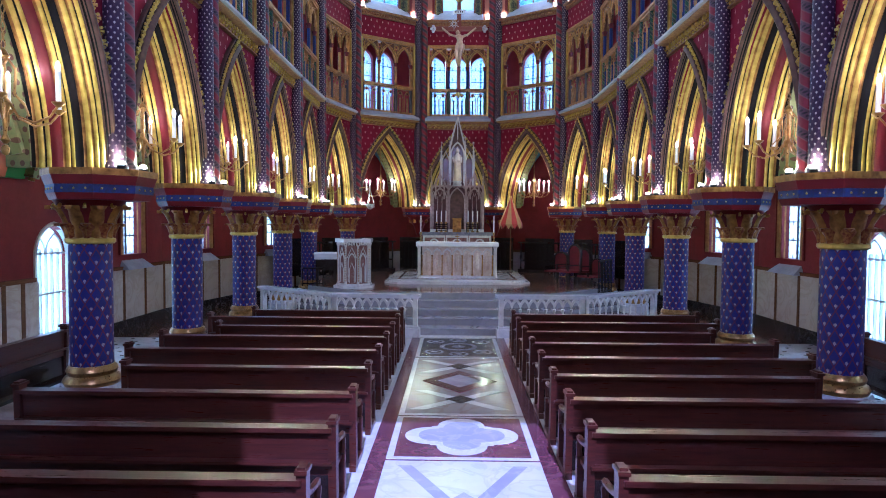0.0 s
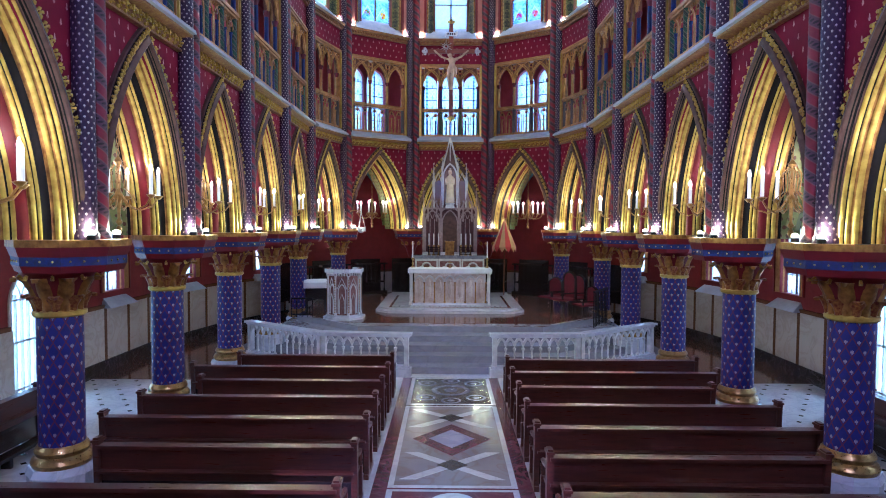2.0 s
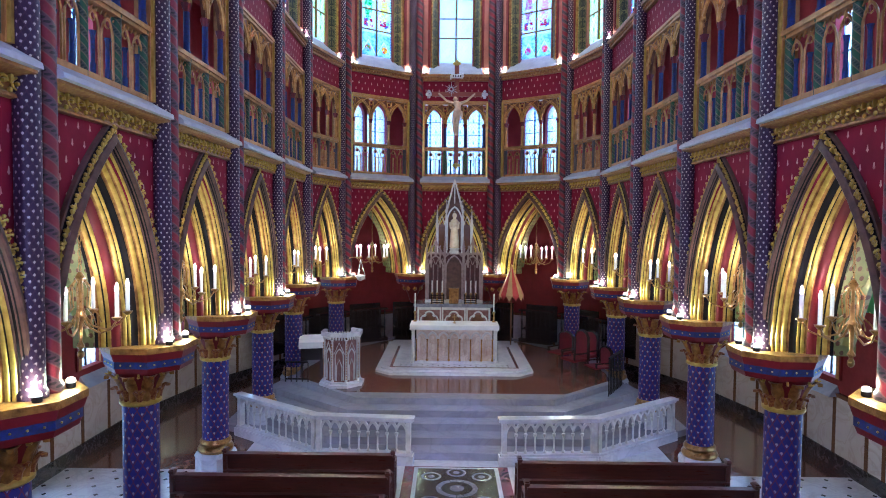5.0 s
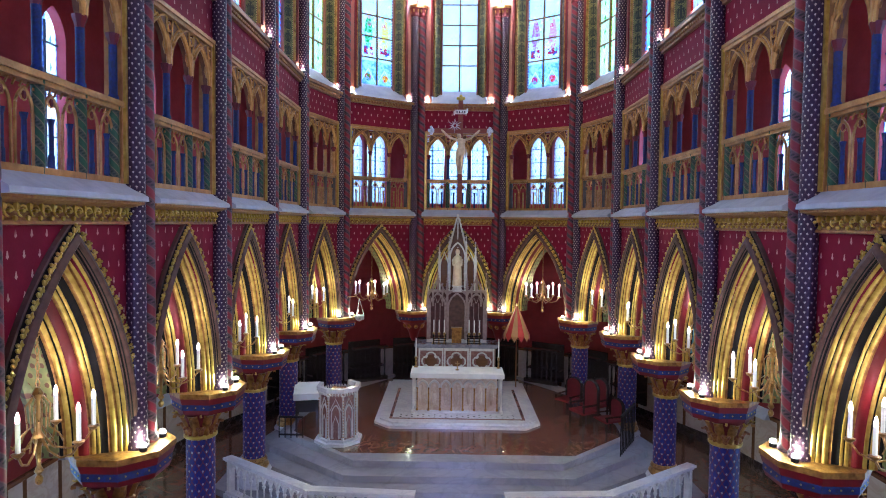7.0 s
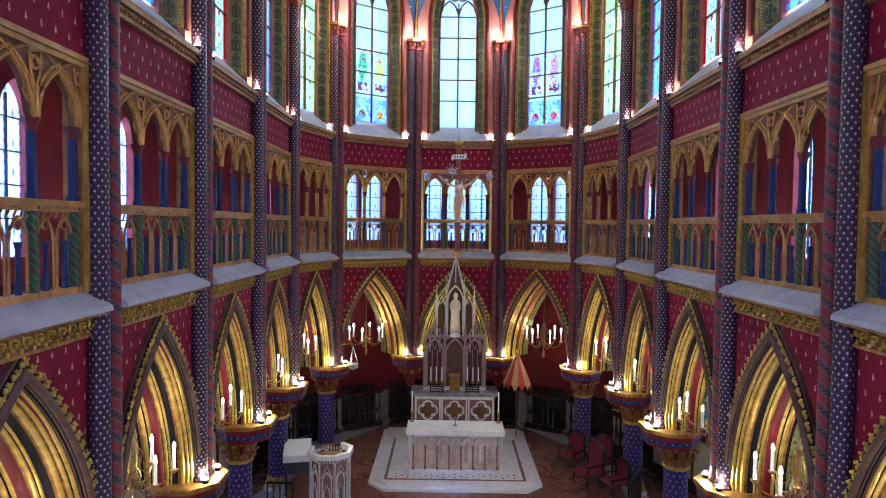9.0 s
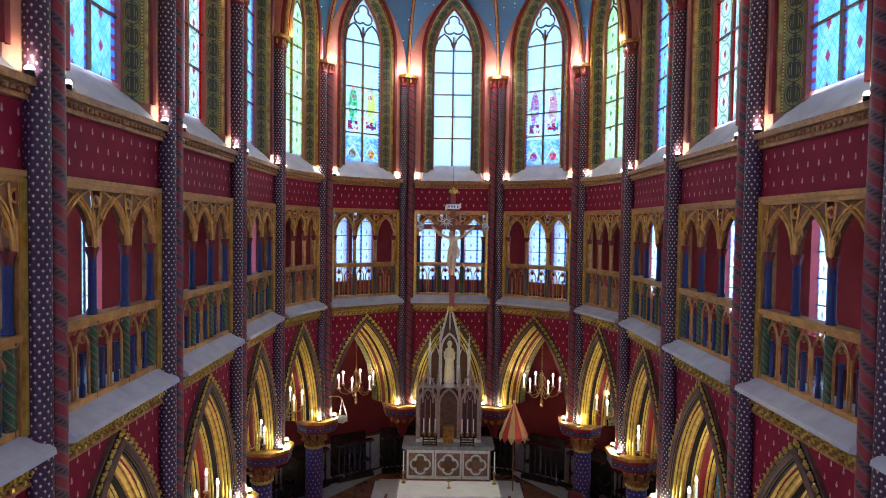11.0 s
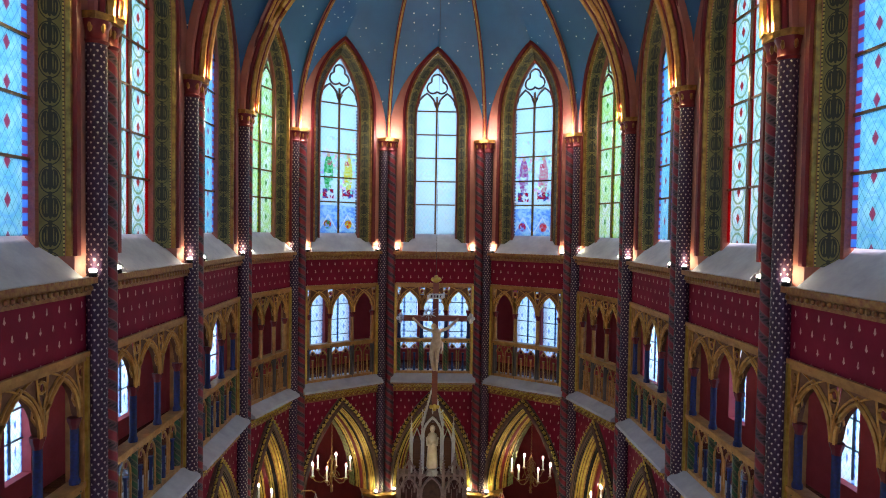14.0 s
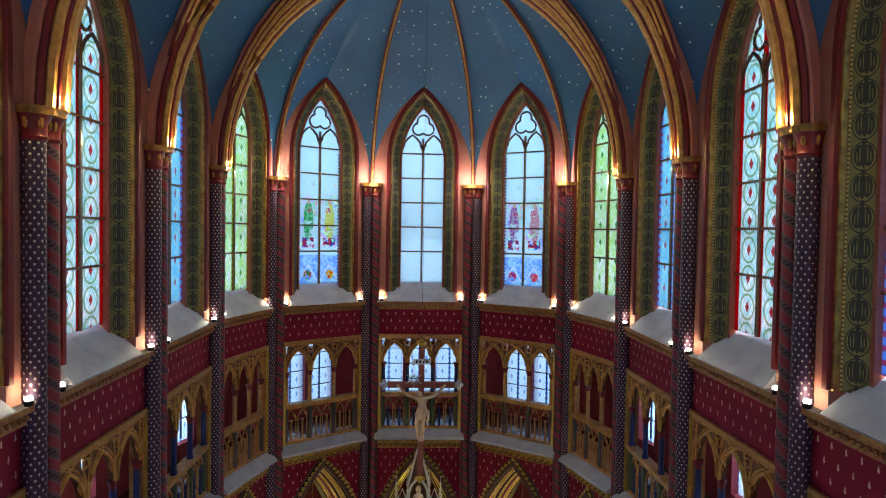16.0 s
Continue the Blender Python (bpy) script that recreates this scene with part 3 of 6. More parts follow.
def leaf(s):
    """A small curled gilt leaf."""
    g = Geo()
    g.tube([(0, 0, 0), (0.1 * s, -0.25 * s, 0.5 * s), (0.35 * s, -0.4 * s, 0.9 * s), (0.6 * s, -0.3 * s, 0.85 * s)], 0.2 * s, 5, 0.1 * s)
    g.ball(-0.3 * s, -0.2 * s, 0.45 * s, 0.22 * s, 0.2 * s, 0.34 * s, 5, 3)
    g.ball(0.5 * s, -0.2 * s, 0.4 * s, 0.2 * s, 0.16 * s, 0.3 * s, 5, 3)
    g.ball(-0.05 * s, -0.3 * s, 0.95 * s, 0.22 * s, 0.2 * s, 0.22 * s, 5, 3)
    return g


LEAF = None
ORDERS = [(UMBER, 0.014), (BLACK, 0.028), (UMBER, 0.012), (GOLD, 0.024), (BLACK, 0.007), (GOLD, 0.022), (GOLD_OLD, 0.014), (GOLD, 0.03), (GOLD_OLD, 0.018), (BLACK, 0.045),
          (GOLD, 0.018), (BLACK, 0.006), (GOLD, 0.024), (GOLD_OLD, 0.016), (RED, 0.06), (GOLD, 0.024), (BLACK, 0.01), (GOLD, 0.03), (GOLD_OLD, 0.018), (BLACK, 0.035)]


def archway(w, m):
    global LEAF
    a, h = w / 2 - 0.2, ARCH
    t = thing("archway", m, "pointed arch of gilt, red and black mouldings with gilt crockets", "arch", "arches of the arcade", "structure")
    part("hood", arch_sweep(a, h, SLAB, [(-0.17, FACE + 0.02), (-0.16, 0.06), (-0.15, 0.045), (-0.08, 0.045), (-0.06, FACE)]), BLACK, t, "black painted hood", True)
    part("roll", arch_sweep(a, h, SLAB, [(-0.085, 0.05), (-0.08, -0.015), (-0.05, -0.035), (-0.01, -0.045), (0.012, -0.03), (0.03, 0.05)]), UMBER, t, "umber roll", True)
    part("hood_edge", arch_sweep(a, h, SLAB, [(-0.185, FACE + 0.02), (-0.18, 0.045), (-0.16, 0.035), (-0.15, FACE)]), UMBER, t, "umber hood edge", True)
    d, y = 0.012, -0.03
    k = 0.62 / sum(s for _, s in ORDERS)
    for mat, size in ORDERS:
        part("moulding", arch_sweep(a, h, SLAB, roll(d, y, d + size * 0.75, y + size * k * 1.35, size * 0.42 if mat in (GOLD, RED) else -0.012)), mat, t, "", True)
        d, y = d + size * 0.75, y + size * k * 1.35
    part("soffit", arch_sweep(a, h, SLAB, [(d, y - 0.02), (d + 0.02, y + 0.26), (d - 0.1, y + 0.26), (d - 0.1, y - 0.02)]), SOFFIT, t, "green gold dotted soffit", True)
    if LEAF is None:
        LEAF = part("crocket", leaf(0.105), GOLD, t, "", True).data
        scene.collection.objects.unlink(bpy.data.objects["crocket"])
        bpy.data.objects.remove(bpy.data.objects["crocket"])
    for s in [j / 22.5 for j in range(-22, 23)]:
        u, z = arch_at(a, h, -0.07, s)
        u2, z2 = arch_at(a, h, -0.2, s)
        ob = new("crocket", LEAF)
        ob.parent = t
        ob.matrix_basis = pose(u, 0.03, SLAB + z, 0, math.degrees(math.atan2(u2 - u, max(z2 - z, 1e-4))) if abs(s) > 0.02 else 0, 0)
    return t


def gallery_ledge(w, m):
    t = thing("gallery_ledge", m, "pale stone sill over a carved gilt frieze", "cornice", "gallery ledges", "structure")
    a = w / 2 - 0.16
    g = Geo()
    prof = [(-0.02, 6.46), (-0.18, 6.48), (-0.17, 6.54), (0.12, 6.71), (0.6, 6.71), (0.6, 6.46)]
    g.add([(u, y, z) for u in (-a, a) for y, z in prof], [(0, 1, 7, 6), (1, 2, 8, 7), (2, 3, 9, 8), (3, 4, 10, 9), (4, 5, 11, 10), (5, 0, 6, 11), (0, 5, 4, 3, 2, 1), (6, 7, 8, 9, 10, 11)])
    part("sill", g, SILL, t, "sloping pale stone sill")
    g = Geo()
    prof = [(0.12, 6.18), (0.02, 6.19), (0.03, 6.22), (0.07, 6.25), (0.06, 6.38), (-0.06, 6.42), (-0.12, 6.44), (-0.12, 6.47), (0.12, 6.47)]
    n = len(prof)
    g.add([(u, y, z) for u in (-a, a) for y, z in prof], [(i, (i + 1) % n, n + (i + 1) % n, n + i) for i in range(n)] + [tuple(range(n - 1, -1, -1)), tuple(range(n, 2 * n))])
    part("frieze", g, GILT_RED, t)
    g = Geo()
    k = int(2 * a / 0.17)
    for j in range(k):
        u = -a + (j + 0.5) * 2 * a / k
        g.tube([(u + 0.055 * math.cos(b), 0.03, 6.32 + 0.055 * math.sin(b)) for b in [2 * math.pi * q / 8 for q in range(7)]], 0.02, 5, 0.01)
        g.ball(u, 0.02, 6.32, 0.025, 0.03, 0.025, 5, 3)
        g.ball(u + a / k, 0.02, 6.36, 0.022, 0.035, 0.05, 5, 3)
        g.ball(u + a / k, 0.03, 6.25, 0.03, 0.025, 0.03, 5, 3)
    part("carving", g, GOLD, t, "carved gilt leaf band", True)
    return t


def upper_cornice(w, m):
    t = thing("window_ledge", m, "pale sloping sill above a carved gilt cornice", "cornice", "window ledges", "structure")
    a = w / 2 - 0.14
    b = min(0.95, a - 0.1)
    g = Geo()
    g.add([(-a, -0.06, 10.24), (a, -0.06, 10.24), (a, 0.12, 10.24), (-a, 0.12, 10.24), (-b, -0.03, 10.245), (b, -0.03, 10.245), (b - 0.12, 0.5, 10.76), (-b + 0.12, 0.5, 10.76), (b, 0.5, 10.16), (-b, 0.5, 10.16)],
          [(0, 1, 2, 3), (4, 5, 6, 7), (5, 8, 6), (4, 7, 9), (6, 8, 9, 7)])
    part("sill", g, SILL, t, "sloping pale stone sill")
    g = Geo().box(-a, a, -0.05, 0.12, 10.16, 10.24).box(-a, a, 0.02, 0.12, 10.02, 10.16)
    part("cornice", g, GILT_RED, t, "red brown gilt cornice")
    g = Geo()
    k = int(2 * a / 0.1)
    for j in range(k):
        u = -a + (j + 0.5) * 2 * a / k
        g.ball(u, 0.0, 10.1, 0.035, 0.03, 0.04, 6, 3)
    part("beading", g, GILT_RED, t, "", True)
    return t


def lancet_outline(a, h, z1, zb):
    """Outline of a lancet: half width a, rise h, springing z1, foot zb."""
    pts = [(-a, zb)]
    for j in range(-8, 9):
        u, z = arch_at(a, h, 0, j / 8)
        pts.append((u, z1 + z))
    return pts + [(a, zb)]


def pane(pts, y, cx=0.0):
    """A thin glass plate of that outline."""
    n = len(pts)
    g = Geo()
    vs = [(cx + u, y, z) for u, z in pts] + [(cx + u, y + 0.012, z) for u, z in pts]
    return g.add(vs, [tuple(range(n)), tuple(range(2 * n - 1, n - 1, -1))] + [(i, n + i, n + (i + 1) % n, (i + 1) % n) for i in range(n)])


def tall_window(w, m, glass):
    """A two-light clerestory window with its painted border and rose splay."""
    t = thing("window", m, "tall leaded stained glass window in a green gold palmette border", "window", "clerestory windows", "structure")
    wa, hw = (0.93 if w < 2.9 else 1.0), 1.95
    zs = 16.05 - hw
    foot = zs - 10.5
    out = arch_sweep(wa, hw, zs, [(-0.05, FACE - 0.05), (0.03, FACE - 0.05), (0.05, FACE + 0.04), (-0.03, FACE + 0.06)], 14, True, zs - 10.5)
    part("arch_moulding", out, RED, t, "red moulding", True)
    part("gilt_edge", arch_sweep(wa, hw, zs, [(0.05, FACE - 0.01), (0.09, FACE - 0.01), (0.09, FACE + 0.05), (0.05, FACE + 0.05)], 14, True, foot), GOLD_OLD, t)
    part("border", arch_sweep(wa, hw, zs, [(0.09, FACE + 0.06), (0.3, FACE + 0.27), (0.3, FACE + 0.4), (0.06, FACE + 0.3)], 14, True, foot), BORDER, t, "green gold border with dark palmettes")
    part("window_frame", arch_sweep(wa, hw, zs, [(0.29, FACE + 0.24), (0.35, FACE + 0.24), (0.35, FACE + 0.36), (0.29, FACE + 0.36)], 14, True, foot), CROSS_WOOD, t, "red brown window frame")
    gy = FACE + 0.32
    ga = wa - 0.34
    u, gz = arch_at(wa, hw, 0.34, 0)
    r_in = gz
    part("pane", pane(lancet_outline(ga, r_in, zs, 10.74), gy), glass, t, "leaded stained glass").visible_shadow = False
    g = Geo().box(-0.025, 0.025, gy - 0.04, gy + 0.03, 10.74, 14.75)
    for z in (11.6, 12.28, 12.96, 13.64, 14.32):
        g.box(-ga, ga, gy - 0.03, gy + 0.025, z - 0.018, z + 0.018)
    part("glazing_bars", g, WOOD_BROWN, t, "dark iron bars")
    g = Geo()
    for sx in (-1, 1):
        pts = [(sx * ga / 2 + arch_at(ga / 2, 0.52, 0, j / 5)[0], gy - 0.01, 14.32 + arch_at(ga / 2, 0.52, 0, j / 5)[1]) for j in range(-5, 6)]
        g.tube(pts, 0.03, 6)
        for e in (-1, 1):
            g.tube([(sx * ga / 2 + e * (ga / 2 - 0.02), gy - 0.01, 14.42), (sx * ga / 2 + e * (ga / 2 - 0.09), gy - 0.01, 14.56), (sx * ga / 2 + e * (ga / 2 - 0.06), gy - 0.01, 14.66)], 0.022, 5, 0.012)
    cz = zs + 0.98
    for k in range(3):
        t0 = math.pi / 2 + k * 2 * math.pi / 3
        cx, cy = 0.15 * math.cos(t0), 0.15 * math.sin(t0)
        g.tube([(cx + 0.165 * math.cos(b), gy - 0.01, cz + cy + 0.165 * math.sin(b)) for b in [t0 - 1.95 + 3.9 * j / 10 for j in range(11)]], 0.028, 6)
    part("tracery", g, UMBER, t, "umber trefoil tracery", True)
    return t


GLASSES = {MID: GLASS_PALE, MID - 1: GLASS_STORY_ROSE, MID + 1: GLASS_STORY, MID - 2: GLASS_GREEN, MID + 2: GLASS_GREEN, MID - 3: GLASS_BLUE, MID + 3: GLASS_BLUE,
           MID - 4: GLASS_RED, MID + 4: GLASS_RED}
for i, m, w in BAYS:
    once("arch", w, archway, m)
    once("ledge", w, gallery_ledge, m)
    once("cornice", w, upper_cornice, m)
    glass = GLASSES.get(i, GLASS_BLUE)
    once("window" + glass.name, w, lambda w, m: tall_window(w, m, glass), m)
    daylight(m @ pose(0, 0.75, 13.1, -90, 0, 0), 1.4, 5.2, 21.0)


# ---------------------------------------------------------------- gallery screens
def gallery_screen(w, m):
    """Gilt frame, balustrade with green posts, blue colonnettes and pointed tracery of three openings."""
    t = thing("gallery_screen", m, "gilt gallery screen with tracery, blue colonnettes and a green posted balustrade", "screen", "gallery screens", "structure")
    a = w / 2 - 0.26
    y = 0.16
    apse = w < 2.75
    g = Geo()
    for x in (-a, a):
        g.box(x - 0.06, x + 0.06, y - 0.08, y + 0.14, GALLERY, GTOP)
    g.box(-a - 0.06, a + 0.06, y - 0.1, y + 0.14, GTOP - 0.07, GTOP + 0.04)
    g.box(-a, a, y - 0.13, y - 0.08, GTOP - 0.01, GTOP + 0.05)
    part("frame", g, CREAM_GOLD, t, "brown gilt frame")
    for x in (-a, a):
        part("edge_roll", Geo().box(x - 0.035, x + 0.035, y - 0.12, y - 0.08, GALLERY, GTOP - 0.02), GOLD, t, "gilt edge")
    part("rail", Geo().box(-a, a, y - 0.1, y + 0.12, 7.65, 7.72).box(-a, a, y - 0.07, y + 0.09, 7.6, 7.65), CREAM_GOLD, t, "gilt handrail")
    part("base_rail", Geo().box(-a, a, y - 0.06, y + 0.08, GALLERY, GALLERY + 0.07), CREAM_GOLD, t)
    s = (2 * a - 0.12) / 3
    for k in range(4):
        x = -a + 0.06 + k * s
        xp = min(max(x, -a + 0.1), a - 0.1)
        ob = part("post", Geo().lathe([(0.062, GALLERY), (0.062, 7.59), (0.075, 7.62), (0.075, 7.66)], 12), SLATE if apse else GREEN, t, "slate painted post" if apse else "green twisted post", True)
        ob.location = (xp, y, 0)
        xc = min(max(x, -a + 0.11), a - 0.11)
        part("colonnette", Geo().lathe([(0.065, 7.72), (0.065, 7.77), (0.05, 7.8), (0.05, 8.42)], 10, xc, y), CREAM_GOLD if apse else BLUE, t, "brown gilt colonnette" if apse else "blue colonnette", True)
        part("capital", Geo().lathe([(0.052, 8.4), (0.055, 8.43), (0.08, 8.5), (0.085, 8.54)], 8, xc, y), RED, t, "red and gilt capital", True)
    for k in range(3):
        c = -a + 0.06 + (k + 0.5) * s
        ha = s / 2 - 0.035
        us = sorted({c + s / 2 * j / 10 for j in range(-10, 11)})
        g = Geo().strips(us, lambda u: 8.53 + arch_z(ha, 0.56, u - c), lambda u: 8.98 if abs(u - c) > s / 2 - 0.09 else GTOP - 0.06, y - 0.04, y + 0.05)
        part("tracery", g, TRACERY, t, "brown recessed tracery ground")
        g = Geo()
        g.tube([(c + arch_at(ha, 0.56, 0, j / 6)[0], y - 0.05, 8.53 + arch_at(ha, 0.56, 0, j / 6)[1]) for j in range(-6, 7)], 0.028, 6)
        g.tube([(c + arch_at(ha, 0.56, -0.06, j / 6)[0], y - 0.05, 8.53 + arch_at(ha, 0.56, -0.06, j / 6)[1]) for j in range(-5, 6)], 0.018, 5)
        for sx in (-1, 1):
            g.tube([(c + sx * (s / 2), y - 0.06, 8.53), (c + sx * (s / 2), y - 0.06, 8.85)], 0.022, 5)
            g.tube([(c + sx * (s / 2), y - 0.055, 8.8), (c + sx * (s / 2 - 0.07), y - 0.055, 8.98), (c + sx * (s / 2 - 0.1), y - 0.055, 9.2)], 0.014, 4)
            g.tube([(c + sx * (s / 2 - 0.005) + 0.065 * math.cos(b), y - 0.05, 9.08 + 0.065 * math.sin(b)) for b in [2 * math.pi * j / 8 for j in range(9)]], 0.016, 4)
            g.tube([(c + sx * (ha - 0.02), y - 0.02, 8.68), (c + sx * (ha - 0.1), y - 0.02, 8.78), (c + sx * (ha - 0.08), y - 0.02, 8.9)], 0.02, 5, 0.01)
            g.tube([(c, y - 0.055, 9.1), (c + sx * 0.1, y - 0.055, 9.16), (c + sx * (s / 2 - 0.12), y - 0.055, 9.22)], 0.014, 4)
        part("moulding", g, OCHRE, t, "", True)
        part("spandrel_trefoil", Geo().ball(c + s / 2 - 0.005, y - 0.04, 9.08, 0.045, 0.014, 0.045, 8, 4), RED, t, "red trefoil")
        for e in (-1, 1):
            part("trefoil", Geo().ball(c + e * s / 4.6, y, 7.46, 0.04, 0.02, 0.05, 6, 4), RED, t, "red trefoil")
        # balustrade panel: two little lancets
        g = Geo()
        for e in (-1, 1):
            cc = c + e * s / 4.6
            q = s / 4.6 - 0.03
            g.tube([(cc + arch_at(q, 0.24, 0, j / 4)[0], y, 7.3 + arch_at(q, 0.24, 0, j / 4)[1]) for j in range(-4, 5)], 0.018, 5)
            g.tube([(cc + 0.05 * math.cos(b), y, 7.46 + 0.05 * math.sin(b)) for b in [2 * math.pi * j / 8 for j in range(9)]], 0.012, 4)
            for e2 in (-1, 1):
                g.tube([(cc + e2 * q, y, 6.77), (cc + e2 * q, y, 7.3)], 0.016, 5)
        for j in range(-3, 4):
            g.tube([(c + j * s / 7.4, y, 7.53), (c + (j + 0.5) * s / 7.4, y, 7.61)], 0.012, 4)
        part("balustrade_panel", g, CREAM_GOLD, t, "gilt openwork panel", True)
        for e in (-1, 1):
            part("baluster", Geo().lathe([(0.035, 6.77), (0.035, 6.9), (0.026, 6.92), (0.026, 7.22), (0.042, 7.29)], 8, c + e * s / 4.6, y), CREAM_GOLD if apse else BLUE, t, "brown gilt baluster" if apse else "blue baluster", True)
    return t


for i, m, w in BAYS:
    once("screen", w, gallery_screen, m)

# ---------------------------------------------------------------- columns, slabs and shafts
OCT = [(math.cos(math.pi / 8 + k * math.pi / 4), math.sin(math.pi / 8 + k * math.pi / 4)) for k in range(8)]


def octa(r, sy=1.0):
    return [(r * x, r * y * sy) for x, y in OCT]


def acanthus(b, prof, half, c):
    """A lobed leaf that climbs the profile (radius, height) at the bearing b and curls over."""
    g, n = Geo(), len(prof)
    for lift in (0.0, -0.014):
        rows = []
        for i, (r, z) in enumerate(prof):
            f = i / (n - 1)
            w = half * (0.55 + 0.55 * math.sin(math.pi * min(f * 1.15, 1.0))) * (1.0 + 0.22 * (-1) ** i) * (1.0 if f < 0.99 else 0.45)
            row = []
            for j in range(-3, 4):
                e = j / 3
                rr = r + lift + 0.018 * (1 - abs(e)) - 0.022 * e * e
                ang = b + e * w / max(r, 0.1)
                row.append((rr * math.cos(ang), c + rr * math.sin(ang), z))
            rows.append(row)
        g.grid(rows if lift == 0.0 else rows[::-1])
    return g


def nave_column(m, standing=True):
    t = thing("column", m, "round blue column stencilled with lilies, gilt leaf capital and octagonal slab" if standing else "octagonal corbel slab on a gilt leaf bracket", "column", "arcade columns", "structure")
    c = 0.42 if standing else 0.26
    if standing:
        part("plinth", Geo().prism([(x, y + c) for x, y in octa(0.38)], 0.0, 0.5).prism([(x, y + c) for x, y in octa(0.4)], 0.5, 0.58, 0.9), MARBLE, t, "octagonal marble plinth")
        part("base", Geo().lathe([(0.32, 0.58), (0.34, 0.63), (0.32, 0.68), (0.28, 0.71), (0.3, 0.76), (0.285, 0.8), (0.26, 0.83)], 24, 0, c), BRASS, t, "gilt moulded base", True)
        sh = part("shaft", Geo().lathe([(0.25, 0.82), (0.25, 2.38)], 28), BLUE_COL, t, "", True)
        sh.location = (0, c, 0)
        part("necking", Geo().lathe([(0.27, 2.36), (0.29, 2.38), (0.29, 2.42), (0.26, 2.44)], 24, 0, c), GOLD, t, "", True)
        part("bell", Geo().lathe([(0.25, 2.42), (0.27, 2.6), (0.36, 2.82), (0.42, 2.9)], 16, 0, c), RED, t, "red capital bell", True)
        for k in range(16):
            upper = k % 2 == 0
            prof = ((0.262, 2.43), (0.272, 2.54), (0.3, 2.66), (0.36, 2.77), (0.43, 2.83), (0.475, 2.83), (0.48, 2.785)) if upper else ((0.264, 2.43), (0.28, 2.5), (0.31, 2.57), (0.355, 2.62), (0.385, 2.61), (0.38, 2.575))
            part("leaf", acanthus(k * math.pi / 8, prof, 0.095 if upper else 0.075, c), GOLD_OLD if upper else LEAF_RED, t, "aged gilt acanthus leaf" if upper else "red and gilt acanthus leaf", True)
        for k in range(8):
            b = (k + 0.5) * math.pi / 4
            g = Geo().tube([((0.36 + 0.1 * f + q * math.cos(5.5 * f)) * math.cos(b), c + (0.36 + 0.1 * f + q * math.cos(5.5 * f)) * math.sin(b), 2.8 + 0.04 * f + q * math.sin(5.5 * f)) for f, q in [(j / 8, 0.05 * (1 - j / 10)) for j in range(9)]], 0.022, 5, 0.01)
            part("volute", g, GOLD, t, "gilt volute", True)
    else:
        part("bracket", Geo().lathe([(0.06, 2.2), (0.12, 2.3), (0.2, 2.55), (0.36, 2.82), (0.44, 2.9)], 12, 0, c), RED, t, "red and gilt bracket", True)
        for k in range(8):
            b = k * math.pi / 4
            part("leaf", Geo().ball(0.3 * math.cos(b), c + 0.3 * math.sin(b), 2.75, 0.08, 0.08, 0.09, 6, 4), GOLD_OLD, t, "", True)
    s, c = 0.66, 0.28
    part("slab", Geo().prism([(x, y + c) for x, y in octa(s * 0.86)], 2.9, 2.98, 1.06).prism([(x, y + c) for x, y in octa(s * 0.93)], 3.08, 3.19, 1.06), RED, t, "red moulded slab")
    part("band", Geo().prism([(x, y + c) for x, y in octa(s * 0.92)], 2.98, 3.08), BLUE, t, "blue band with gilt dots")
    g = Geo()
    for k in range(8):
        p, q = octa(s * 0.925)[k], octa(s * 0.925)[(k + 1) % 8]
        for f in (0.2, 0.5, 0.8):
            g.ball(p[0] + (q[0] - p[0]) * f, c + p[1] + (q[1] - p[1]) * f, 3.03, 0.014, 0.014, 0.014, 5, 3)
    part("studs", g, GOLD, t, "", True)
    part("top", Geo().prism([(x, y + c) for x, y in octa(s)], 3.19, 3.27), GOLD_OLD, t, "gilt top edge")
    return t


def wall_shafts(m):
    """A pair of engaged painted shafts with a shared capital."""
    t = thing("wall_shafts", m, "pair of engaged shafts, blue with lilies and red with chevrons", "shaft", "wall shafts", "structure")
    for dx, mat in ((0.125, BLUE_SHAFT), (-0.125, RED_SHAFT)):
        ob = part("shaft", Geo().lathe([(0.15, SLAB), (0.15, SLAB + 0.06), (0.125, SLAB + 0.1), (0.125, 13.12)], 20), mat, t, "", True)
        ob.location = (dx, 0.02, 0)
        part("capital", Geo().lathe([(0.13, 13.08), (0.15, 13.12), (0.13, 13.15), (0.145, 13.26), (0.18, 13.36)], 12, dx, 0.02), RED, t, "red and gilt leaf capital", True)
        g = Geo()
        for k in range(6):
            b = k * math.pi / 3
            g.ball(dx + 0.145 * math.cos(b), 0.02 + 0.145 * math.sin(b), 13.27, 0.03, 0.03, 0.07, 5, 4)
        part("leaves", g, GOLD_OLD, t, "", True)
    part("abacus", Geo().prism([(x * 1.25, y + 0.04) for x, y in octa(0.26)], 13.36, 13.45), GOLD_OLD, t, "gilt abacus")
    part("pier", Geo().box(-0.16, 0.16, 0.04, 0.3, SLAB, 13.4), WALL_RED, t, "narrow crimson pier")
    return t


def node_frame(k):
    p = Vector((*NODES[k], 0))
    if p.y < 20.5:
        out = Vector((1 if p.x > 0 else -1, 0, 0))
    else:
        out = Vector((p.x, p.y - CENTRE[1], 0)).normalized()
    x = out.cross(Vector((0, 0, 1)))
    m = Matrix((x, out, Vector((0, 0, 1)))).transposed().to_4x4()
    m.translation = p
    return m, out


col = corb = shafts = shafts_l = None
